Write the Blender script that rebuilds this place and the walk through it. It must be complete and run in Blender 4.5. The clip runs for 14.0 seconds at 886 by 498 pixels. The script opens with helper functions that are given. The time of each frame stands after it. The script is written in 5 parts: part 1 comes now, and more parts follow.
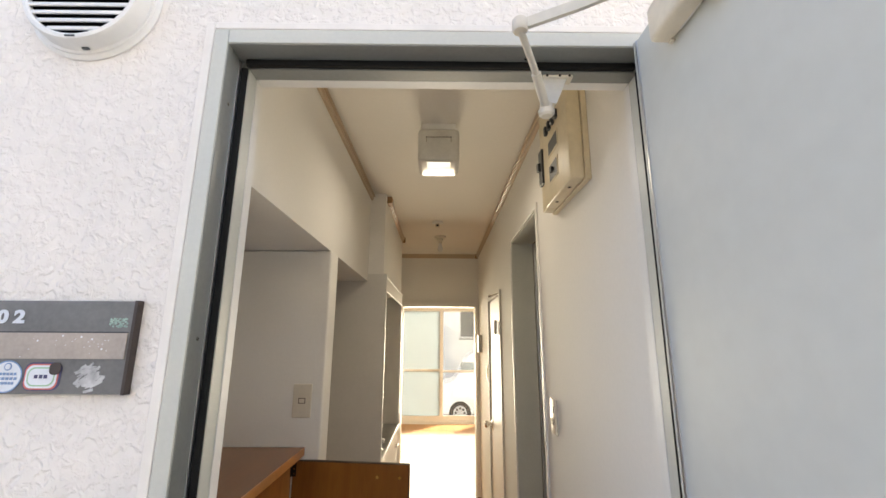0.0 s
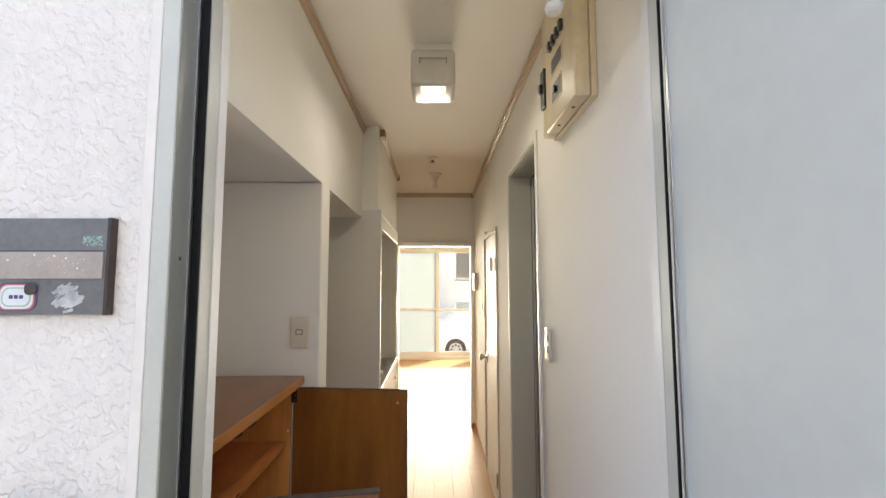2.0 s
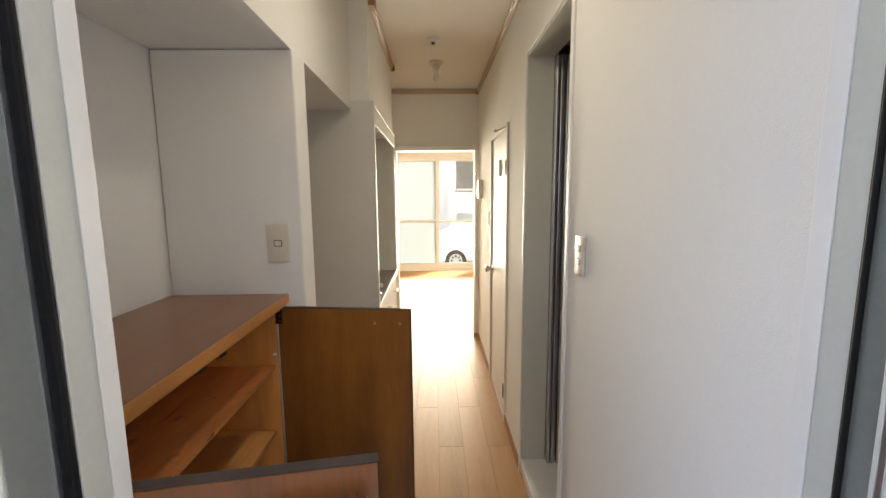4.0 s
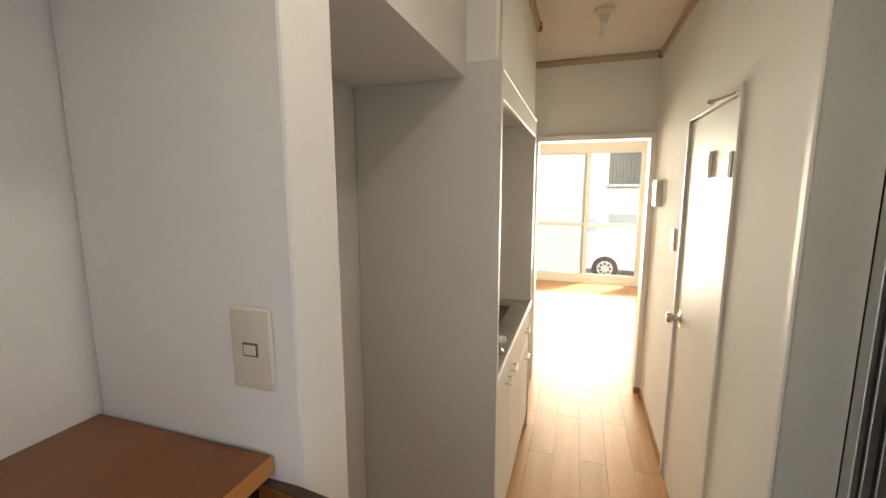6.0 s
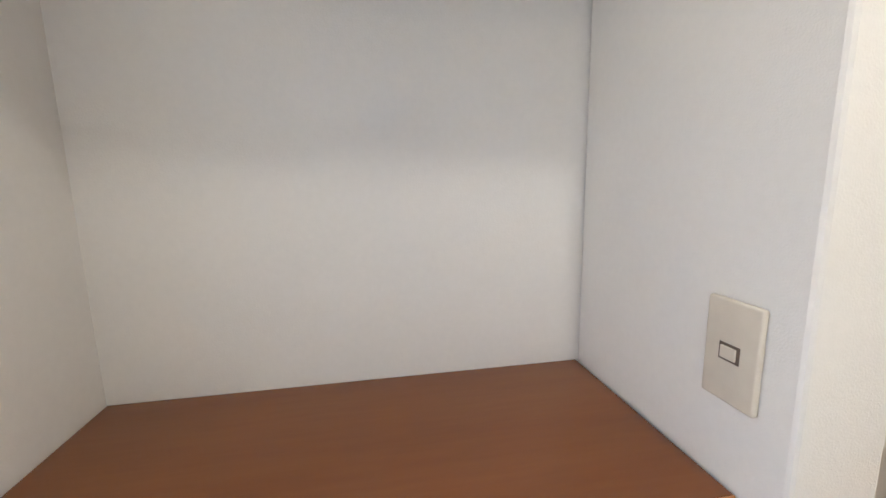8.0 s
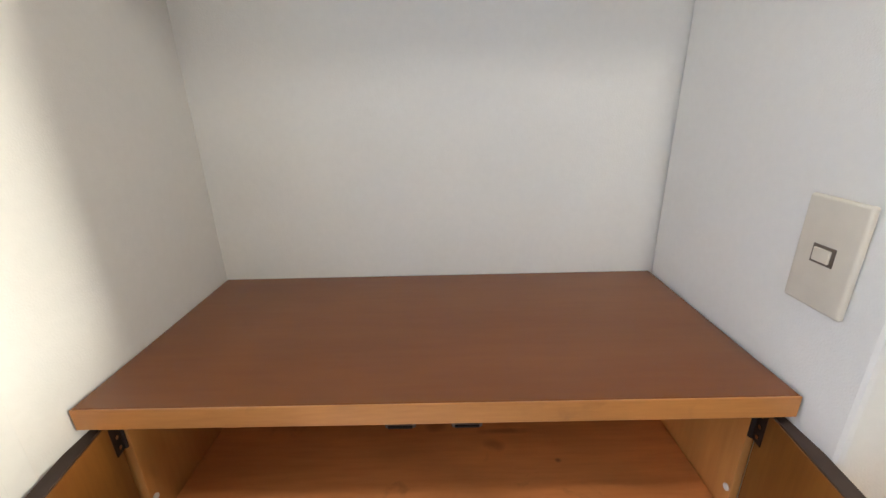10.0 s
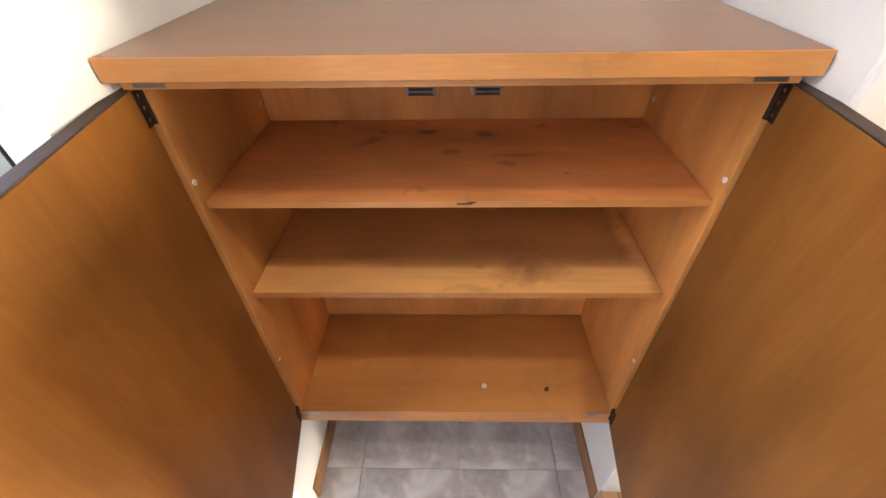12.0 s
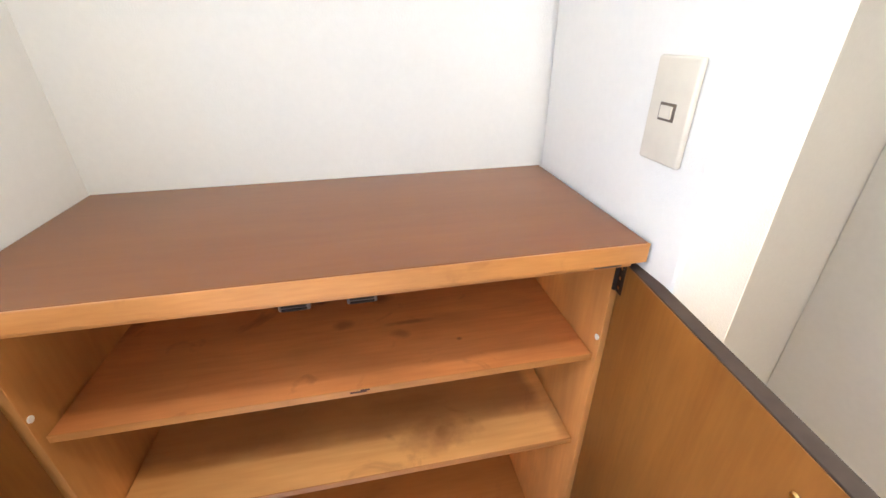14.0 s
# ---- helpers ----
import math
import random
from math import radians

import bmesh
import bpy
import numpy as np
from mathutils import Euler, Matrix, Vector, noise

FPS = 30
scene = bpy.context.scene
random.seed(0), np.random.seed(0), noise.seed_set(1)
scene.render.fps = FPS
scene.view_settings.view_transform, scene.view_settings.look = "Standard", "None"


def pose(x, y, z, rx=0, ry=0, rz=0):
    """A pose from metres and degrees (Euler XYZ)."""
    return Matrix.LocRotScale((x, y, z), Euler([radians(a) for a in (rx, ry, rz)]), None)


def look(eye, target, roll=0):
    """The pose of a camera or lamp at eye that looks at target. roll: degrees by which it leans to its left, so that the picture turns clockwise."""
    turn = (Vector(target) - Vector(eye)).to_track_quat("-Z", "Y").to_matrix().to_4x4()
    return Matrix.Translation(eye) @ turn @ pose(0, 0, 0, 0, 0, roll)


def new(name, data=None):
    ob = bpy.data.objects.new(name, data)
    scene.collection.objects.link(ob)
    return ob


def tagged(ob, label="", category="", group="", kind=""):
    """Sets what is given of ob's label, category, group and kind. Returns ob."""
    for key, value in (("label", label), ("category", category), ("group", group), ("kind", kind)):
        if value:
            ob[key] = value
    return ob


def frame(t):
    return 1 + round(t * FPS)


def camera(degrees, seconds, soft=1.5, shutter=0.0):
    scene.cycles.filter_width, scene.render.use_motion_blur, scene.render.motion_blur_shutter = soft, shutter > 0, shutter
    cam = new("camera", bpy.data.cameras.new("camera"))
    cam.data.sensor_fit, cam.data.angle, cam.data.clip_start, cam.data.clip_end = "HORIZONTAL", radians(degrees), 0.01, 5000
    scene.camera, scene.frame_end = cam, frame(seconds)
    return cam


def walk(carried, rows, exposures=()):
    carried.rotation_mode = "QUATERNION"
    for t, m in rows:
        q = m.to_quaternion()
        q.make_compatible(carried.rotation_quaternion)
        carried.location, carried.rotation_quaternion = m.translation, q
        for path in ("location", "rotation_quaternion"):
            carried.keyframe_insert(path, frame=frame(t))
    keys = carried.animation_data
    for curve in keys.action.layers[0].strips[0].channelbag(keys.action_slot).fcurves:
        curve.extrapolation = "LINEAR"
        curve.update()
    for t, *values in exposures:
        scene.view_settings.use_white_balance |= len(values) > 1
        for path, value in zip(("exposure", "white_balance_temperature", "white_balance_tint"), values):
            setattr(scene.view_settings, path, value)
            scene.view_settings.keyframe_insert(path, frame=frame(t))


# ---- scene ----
cam = camera(94.4, 14.0)
PATH = [
    (0, (0.449, -1.637, 1.551), (0.463, 0.315, 1.982), 0.3),
    (0.5, (0.454, -1.657, 1.558), (0.475, 0.28, 2.056), 0.2),
    (1, (0.45, -1.657, 1.556), (0.481, 0.287, 2.024), 0.0),
    (1.5, (0.449, -1.638, 1.546), (0.487, 0.333, 1.884), -0.1),
    (2, (0.449, -1.587, 1.512), (0.486, 0.407, 1.672), -0.1),
    (2.5, (0.449, -1.554, 1.478), (0.489, 0.445, 1.455), -0.3),
    (3, (0.453, -1.535, 1.467), (0.505, 0.458, 1.312), -0.5),
    (5.5, (0.363, -0.634, 1.525), (0.266, 1.341, 1.225), -0.8),
    (6, (0.367, -0.448, 1.55), (-0.253, 1.431, 1.257), -0.1),
    (6.5, (0.347, -0.354, 1.542), (-0.802, 1.258, 1.258), 0.4),
    (7, (0.308, -0.334, 1.533), (-1.294, 0.825, 1.231), -0.1),
    (7.5, (0.321, -0.344, 1.532), (-1.518, 0.371, 1.204), -0.6),
    (8, (0.303, -0.394, 1.519), (-1.64, -0.05, 1.19), -1.0),
    (8.2, (0.29, -0.411, 1.518), (-1.661, -0.123, 1.183), -0.5),
    (10.3, (0.358, -0.399, 1.464), (-1.496, -0.463, 0.717), -1.8),
    (10.5, (0.376, -0.406, 1.446), (-1.441, -0.461, 0.612), -1.6),
    (11, (0.409, -0.423, 1.38), (-1.296, -0.475, 0.336), -1.5),
    (11.5, (0.433, -0.421, 1.329), (-1.152, -0.472, 0.11), -1.4),
    (12, (0.442, -0.422, 1.299), (-1.064, -0.468, -0.016), -1.2),
    (12.5, (0.444, -0.423, 1.303), (-1.05, -0.459, -0.027), -0.9),
    (13, (0.446, -0.424, 1.306), (-1.1, -0.427, 0.038), -0.8),
    (13.5, (0.437, -0.424, 1.35), (-1.213, -0.341, 0.224), -0.6),
    (14, (0.372, -0.36, 1.409), (-1.363, -0.023, 0.473), -0.5),
]
EXPOSURES = [
    (0.0, 2.83, 7100, 6), (1.0, 2.78, 7000, 5), (2.0, 2.97, 6800, 5), (3.0, 3.1, 6800, 6), (5.3, 3.05, 6600, 4), (6.0, 3.25, 6600, 5), (6.5, 2.9, 7600, 10),
    (7.0, 3.4, 9400, 15), (7.5, 3.75, 6200, 6), (8.0, 4.0, 6000, 6), (10.3, 4.0, 5900, 4), (11.0, 4.25, 6500, 10), (11.5, 4.4, 6900, 15), (12.0, 4.8, 6200, 8),
    (12.5, 4.85, 6000, 5), (13.0, 4.85, 5700, 3), (13.5, 4.9, 5400, 2), (14.0, 5.0, 5800, 4),
]
walk(cam, [(t, look(eye, target, roll)) for t, eye, target, roll in PATH], EXPOSURES)

# ---- world and light ----
world = bpy.data.worlds.new("sky")
scene.world = world
world.use_nodes = True
wn = world.node_tree.nodes
sky = wn.new("ShaderNodeTexSky")
sky.sky_type = "NISHITA"
sky.sun_disc = False
sky.sun_elevation = radians(40)
sky.sun_rotation = math.atan2(0.58, 0.81)
sky.air_density, sky.dust_density, sky.ozone_density = 0.45, 6.0, 0.0
world.node_tree.links.new(sky.outputs[0], wn["Background"].inputs[0])
wn["Background"].inputs[1].default_value = 0.15

sun_data = bpy.data.lights.new("sun", "SUN")
sun_data.energy, sun_data.angle, sun_data.color = 2.0, radians(0.5), (1.0, 0.95, 0.86)
sun = new("sun", sun_data)
sun.matrix_world = look(Vector((0.58, 0.81, 0.84)) * 20, (0, 0, 0))

window_light = bpy.data.lights.new("window_light", "AREA")
window_light.shape, window_light.size, window_light.size_y = "RECTANGLE", 1.6, 1.95
window_light.energy, window_light.color, window_light.spread = 14, (1.0, 0.89, 0.72), radians(75)
wl = new("window_light", window_light)
wl.matrix_world = look((0.46, 6.45, 1.14), (0.46, 3.0, 1.6))

lamp_light = bpy.data.lights.new("hall_lamp_light", "AREA")
lamp_light.shape, lamp_light.size, lamp_light.size_y = "RECTANGLE", 0.10, 0.045
lamp_light.energy, lamp_light.color = 0.32, (1.0, 0.9, 0.78)
ll = new("hall_lamp_light", lamp_light)
ll.matrix_world = pose(0.44, 0.021, 2.2875)


# ---- materials ----
def mat(name, base, rough=0.6, metal=0.0, var=0.06, scale=6.0, fine=60.0, bump=0.0, bump_scale=200.0, spec=0.5, tint=None, random_tint=0.0):
    m = bpy.data.materials.new(name)
    m.use_nodes = True
    n, l = m.node_tree.nodes, m.node_tree.links
    b = n["Principled BSDF"]
    co = n.new("ShaderNodeTexCoord")
    a, c = n.new("ShaderNodeTexNoise"), n.new("ShaderNodeTexNoise")
    a.inputs["Scale"].default_value, a.inputs["Detail"].default_value = scale, 4
    c.inputs["Scale"].default_value, c.inputs["Detail"].default_value = fine, 5
    l.new(co.outputs["Object"], a.inputs["Vector"])
    l.new(co.outputs["Object"], c.inputs["Vector"])
    mix = n.new("ShaderNodeMath")
    mix.operation = "MULTIPLY_ADD"
    mix.inputs[1].default_value = 0.6
    l.new(a.outputs["Fac"], mix.inputs[0])
    half = n.new("ShaderNodeMath")
    half.operation = "MULTIPLY"
    half.inputs[1].default_value = 0.4
    l.new(c.outputs["Fac"], half.inputs[0])
    l.new(half.outputs[0], mix.inputs[2])
    ramp = n.new("ShaderNodeValToRGB")
    lo = [v * (1 - 2 * var) for v in base]
    hi = [min(1, v * (1 + 2 * var)) for v in (tint or base)]
    ramp.color_ramp.elements[0].position, ramp.color_ramp.elements[1].position = 0.3, 0.7
    ramp.color_ramp.elements[0].color, ramp.color_ramp.elements[1].color = (*lo, 1), (*hi, 1)
    l.new(mix.outputs[0], ramp.inputs[0])
    out = ramp.outputs[0]
    if random_tint:
        info, hsv = n.new("ShaderNodeObjectInfo"), n.new("ShaderNodeHueSaturation")
        rng = n.new("ShaderNodeMapRange")
        rng.inputs["To Min"].default_value, rng.inputs["To Max"].default_value = 1 - random_tint, 1 + random_tint
        l.new(info.outputs["Random"], rng.inputs["Value"])
        l.new(rng.outputs[0], hsv.inputs["Value"])
        l.new(out, hsv.inputs["Color"])
        out = hsv.outputs[0]
    l.new(out, b.inputs["Base Color"])
    b.inputs["Roughness"].default_value, b.inputs["Metallic"].default_value = rough, metal
    b.inputs["Specular IOR Level"].default_value = spec
    if bump:
        t, bp = n.new("ShaderNodeTexNoise"), n.new("ShaderNodeBump")
        t.inputs["Scale"].default_value, t.inputs["Detail"].default_value = bump_scale, 3
        bp.inputs["Strength"].default_value, bp.inputs["Distance"].default_value = bump, 0.002
        l.new(co.outputs["Object"], t.inputs["Vector"])
        l.new(t.outputs["Fac"], bp.inputs["Height"])
        l.new(bp.outputs[0], b.inputs["Normal"])
    return m


def wood(name, light, dark, along="y", rough=0.4, grain=14.0, random_tint=0.0, patches=0.0, stain_shade=(0.05, 0.02, 0.01), bump=0.06, cloud=0.0, blots=(), gloss_var=0.085, spec=0.5, shade_rect=None, grazing_sheen=0.0):
    """Veneer or board with its grain along one axis; patches adds dull worn spots."""
    m = bpy.data.materials.new(name)
    m.use_nodes = True
    n, l = m.node_tree.nodes, m.node_tree.links
    b = n["Principled BSDF"]
    co, mp = n.new("ShaderNodeTexCoord"), n.new("ShaderNodeMapping")
    mp.inputs["Scale"].default_value = [0.09 if ax == along else 1.0 for ax in "xyz"]
    l.new(co.outputs["Object"], mp.inputs["Vector"])
    src = mp.outputs[0]
    if random_tint:
        info, add, scl = n.new("ShaderNodeObjectInfo"), n.new("ShaderNodeVectorMath"), n.new("ShaderNodeMath")
        scl.operation, scl.inputs[1].default_value = "MULTIPLY", 37.0
        l.new(info.outputs["Random"], scl.inputs[0])
        l.new(mp.outputs[0], add.inputs[0])
        l.new(scl.outputs[0], add.inputs[1])
        src = add.outputs[0]
    big, small = n.new("ShaderNodeTexNoise"), n.new("ShaderNodeTexNoise")
    big.inputs["Scale"].default_value, big.inputs["Detail"].default_value, big.inputs["Distortion"].default_value = grain, 4, 0.6
    small.inputs["Scale"].default_value, small.inputs["Detail"].default_value = grain * 14, 4
    l.new(src, big.inputs["Vector"])
    l.new(src, small.inputs["Vector"])
    mix = n.new("ShaderNodeMath")
    mix.operation, mix.inputs[1].default_value = "MULTIPLY_ADD", 0.65
    half = n.new("ShaderNodeMath")
    half.operation, half.inputs[1].default_value = "MULTIPLY", 0.35
    l.new(big.outputs["Fac"], mix.inputs[0])
    l.new(small.outputs["Fac"], half.inputs[0])
    l.new(half.outputs[0], mix.inputs[2])
    ramp = n.new("ShaderNodeValToRGB")
    ramp.color_ramp.elements[0].position, ramp.color_ramp.elements[1].position = 0.32, 0.68
    ramp.color_ramp.elements[0].color, ramp.color_ramp.elements[1].color = (*dark, 1), (*light, 1)
    l.new(mix.outputs[0], ramp.inputs[0])
    out = ramp.outputs[0]
    if random_tint:
        hsv, rng = n.new("ShaderNodeHueSaturation"), n.new("ShaderNodeMapRange")
        rng.inputs["To Min"].default_value, rng.inputs["To Max"].default_value = 1 - random_tint, 1 + random_tint
        l.new(info.outputs["Random"], rng.inputs["Value"])
        l.new(rng.outputs[0], hsv.inputs["Value"])
        l.new(out, hsv.inputs["Color"])
        out = hsv.outputs[0]
    if patches:
        p, pr, mx = n.new("ShaderNodeTexNoise"), n.new("ShaderNodeValToRGB"), n.new("ShaderNodeMix")
        p.inputs["Scale"].default_value, p.inputs["Detail"].default_value, p.inputs["Distortion"].default_value = 9, 6, 1.2
        l.new(co.outputs["Object"], p.inputs["Vector"])
        pr.color_ramp.elements[0].position, pr.color_ramp.elements[1].position = 0.6, 0.72
        pr.color_ramp.elements[1].color = (patches, patches, patches, 1)
        l.new(p.outputs["Fac"], pr.inputs[0])
        mx.data_type = "RGBA"
        mx.inputs[7].default_value = (*stain_shade, 1)
        l.new(pr.outputs[0], mx.inputs[0])
        l.new(out, mx.inputs[6])
        out = mx.outputs[2]
    if cloud:
        cn, cr, ch = n.new("ShaderNodeTexNoise"), n.new("ShaderNodeMapRange"), n.new("ShaderNodeHueSaturation")
        cm = n.new("ShaderNodeMapping")
        cm.inputs["Scale"].default_value = [0.35 if ax == along else 1.0 for ax in "xyz"]
        cn.inputs["Scale"].default_value, cn.inputs["Detail"].default_value = 7, 3
        l.new(co.outputs["Object"], cm.inputs["Vector"])
        l.new(cm.outputs[0], cn.inputs["Vector"])
        cr.inputs["From Min"].default_value, cr.inputs["From Max"].default_value = 0.3, 0.7
        cr.inputs["To Min"].default_value, cr.inputs["To Max"].default_value = 1 - cloud, 1 + cloud
        l.new(cn.outputs["Fac"], cr.inputs["Value"])
        l.new(cr.outputs[0], ch.inputs["Value"])
        l.new(out, ch.inputs["Color"])
        out = ch.outputs[0]
    # single stains with ragged edges: x, y, half length along x, half length along y, strength
    for bx, by, rx, ry, strength in blots:
        sub, div, ln, nz, ad, rg, mx = (n.new("ShaderNodeVectorMath"), n.new("ShaderNodeVectorMath"), n.new("ShaderNodeVectorMath"), n.new("ShaderNodeTexNoise"), n.new("ShaderNodeMath"), n.new("ShaderNodeMapRange"), n.new("ShaderNodeMix"))
        sub.operation, div.operation, ln.operation, ad.operation = "SUBTRACT", "MULTIPLY", "LENGTH", "MULTIPLY_ADD"
        sub.inputs[1].default_value, div.inputs[1].default_value = (bx, by, 0), (1 / rx, 1 / ry, 0)
        nz.inputs["Scale"].default_value, nz.inputs["Detail"].default_value = 30, 5
        l.new(co.outputs["Object"], sub.inputs[0])
        l.new(sub.outputs[0], div.inputs[0])
        l.new(div.outputs[0], ln.inputs[0])
        l.new(co.outputs["Object"], nz.inputs["Vector"])
        ad.inputs[1].default_value = 1.4
        l.new(nz.outputs["Fac"], ad.inputs[0])
        l.new(ln.outputs["Value"], ad.inputs[2])
        rg.inputs["From Min"].default_value, rg.inputs["From Max"].default_value = 1.05, 1.75
        rg.inputs["To Min"].default_value, rg.inputs["To Max"].default_value = strength, 0.0
        l.new(ad.outputs[0], rg.inputs["Value"])
        mx.data_type = "RGBA"
        mx.inputs[7].default_value = (*stain_shade, 1)
        l.new(rg.outputs[0], mx.inputs[0])
        l.new(out, mx.inputs[6])
        out = mx.outputs[2]
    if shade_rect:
        # shadow of a board above, painted as a darker rectangle with straight, slightly ragged sides: x below, y below,
        # strength
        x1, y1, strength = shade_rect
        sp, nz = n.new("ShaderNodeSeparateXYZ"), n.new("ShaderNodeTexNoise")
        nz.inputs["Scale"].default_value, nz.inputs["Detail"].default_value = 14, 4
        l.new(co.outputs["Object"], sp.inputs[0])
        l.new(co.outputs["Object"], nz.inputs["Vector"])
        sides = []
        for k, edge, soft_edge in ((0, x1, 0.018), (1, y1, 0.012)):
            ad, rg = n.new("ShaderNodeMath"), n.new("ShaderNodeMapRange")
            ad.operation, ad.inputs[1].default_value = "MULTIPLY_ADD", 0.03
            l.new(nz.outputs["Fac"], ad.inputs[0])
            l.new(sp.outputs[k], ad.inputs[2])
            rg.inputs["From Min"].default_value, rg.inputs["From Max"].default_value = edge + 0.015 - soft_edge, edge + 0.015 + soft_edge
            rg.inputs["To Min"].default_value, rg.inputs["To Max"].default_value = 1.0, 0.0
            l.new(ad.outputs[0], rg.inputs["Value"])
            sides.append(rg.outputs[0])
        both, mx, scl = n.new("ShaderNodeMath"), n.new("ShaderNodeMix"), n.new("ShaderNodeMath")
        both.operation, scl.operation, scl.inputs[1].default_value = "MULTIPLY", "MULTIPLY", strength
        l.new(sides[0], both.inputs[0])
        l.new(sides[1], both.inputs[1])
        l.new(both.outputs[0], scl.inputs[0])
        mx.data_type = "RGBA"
        mx.inputs[7].default_value = (*stain_shade, 1)
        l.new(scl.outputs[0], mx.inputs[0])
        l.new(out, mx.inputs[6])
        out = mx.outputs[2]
    l.new(out, b.inputs["Base Color"])
    b.inputs["Roughness"].default_value, b.inputs["Specular IOR Level"].default_value = rough, spec
    # tinted sheen added in place of light reflected at grazing angles
    if grazing_sheen:
        b.inputs["Sheen Weight"].default_value, b.inputs["Sheen Roughness"].default_value = grazing_sheen, 0.35
        b.inputs["Sheen Tint"].default_value = (1.0, 0.86, 0.66, 1)
    rr = n.new("ShaderNodeMapRange")
    rr.inputs["To Min"].default_value, rr.inputs["To Max"].default_value = rough - gloss_var, rough + gloss_var
    l.new(big.outputs["Fac"], rr.inputs["Value"])
    l.new(rr.outputs[0], b.inputs["Roughness"])
    bp = n.new("ShaderNodeBump")
    bp.inputs["Strength"].default_value, bp.inputs["Distance"].default_value = bump, 0.001
    l.new(small.outputs["Fac"], bp.inputs["Height"])
    l.new(bp.outputs[0], b.inputs["Normal"])
    return m


def stucco_material():
    m = mat("stucco", (0.83, 0.785, 0.725), 0.75, var=0.03, scale=3, fine=40)
    n, l = m.node_tree.nodes, m.node_tree.links
    co = n.new("ShaderNodeTexCoord")
    a, r = n.new("ShaderNodeTexNoise"), n.new("ShaderNodeValToRGB")
    a.inputs["Scale"].default_value, a.inputs["Detail"].default_value, a.inputs["Roughness"].default_value, a.inputs["Distortion"].default_value = 64, 3, 0.5, 0.45
    l.new(co.outputs["Object"], a.inputs["Vector"])
    r.color_ramp.elements[0].position, r.color_ramp.elements[1].position = 0.61, 0.77
    g, gm = n.new("ShaderNodeTexNoise"), n.new("ShaderNodeMath")
    g.inputs["Scale"].default_value, g.inputs["Detail"].default_value = 17, 2
    gm.operation, gm.inputs[1].default_value = "MULTIPLY_ADD", 0.35
    l.new(co.outputs["Object"], g.inputs["Vector"])
    l.new(g.outputs["Fac"], gm.inputs[0])
    l.new(a.outputs["Fac"], gm.inputs[2])
    l.new(gm.outputs[0], r.inputs[0])
    f = n.new("ShaderNodeTexNoise")
    f.inputs["Scale"].default_value, f.inputs["Detail"].default_value = 260, 3
    l.new(co.outputs["Object"], f.inputs["Vector"])
    add = n.new("ShaderNodeMath")
    add.operation, add.inputs[1].default_value = "MULTIPLY_ADD", 0.12
    l.new(f.outputs["Fac"], add.inputs[0])
    l.new(r.outputs[0], add.inputs[2])
    bp = n.new("ShaderNodeBump")
    bp.inputs["Strength"].default_value, bp.inputs["Distance"].default_value = 0.56, 0.0042
    l.new(add.outputs[0], bp.inputs["Height"])
    l.new(bp.outputs[0], n["Principled BSDF"].inputs["Normal"])
    return m


def tile_material():
    m = mat("stone_look_tile", (0.42, 0.38, 0.375), 0.45, var=0.14, scale=7, fine=40, bump=0.1, random_tint=0.05)
    n, l = m.node_tree.nodes, m.node_tree.links
    b = n["Principled BSDF"]
    old = b.inputs["Base Color"].links[0].from_socket
    co, t, r, mx = n.new("ShaderNodeTexCoord"), n.new("ShaderNodeTexNoise"), n.new("ShaderNodeValToRGB"), n.new("ShaderNodeMix")
    t.inputs["Scale"].default_value, t.inputs["Detail"].default_value, t.inputs["Distortion"].default_value = 10, 6, 0.8
    l.new(co.outputs["Object"], t.inputs["Vector"])
    r.color_ramp.elements[0].position, r.color_ramp.elements[1].position = 0.44, 0.66
    r.color_ramp.elements[1].color = (0.8, 0.8, 0.8, 1)
    l.new(t.outputs["Fac"], r.inputs[0])
    mx.data_type = "RGBA"
    mx.inputs[7].default_value = (0.68, 0.65, 0.63, 1)
    l.new(r.outputs[0], mx.inputs[0])
    l.new(old, mx.inputs[6])
    l.new(mx.outputs[2], b.inputs["Base Color"])
    return m


def glass_material(name, frosted):
    m = bpy.data.materials.new(name)
    m.use_nodes = True
    n, l = m.node_tree.nodes, m.node_tree.links
    n.remove(n["Principled BSDF"])
    out = n["Material Output"]
    mix = n.new("ShaderNodeMixShader")
    if frosted:
        a, b = n.new("ShaderNodeBsdfTranslucent"), n.new("ShaderNodeBsdfDiffuse")
        a.inputs[0].default_value, b.inputs[0].default_value = (0.42, 0.46, 0.465, 1), (0.6, 0.63, 0.63, 1)
        mix.inputs[0].default_value = 0.3
    else:
        a, b = n.new("ShaderNodeBsdfTransparent"), n.new("ShaderNodeBsdfGlossy")
        a.inputs[0].default_value = (0.70, 0.73, 0.75, 1)
        b.inputs["Roughness"].default_value = 0.02
        mix.inputs[0].default_value = 0.06
    l.new(a.outputs[0], mix.inputs[1])
    l.new(b.outputs[0], mix.inputs[2])
    l.new(mix.outputs[0], out.inputs[0])
    return m


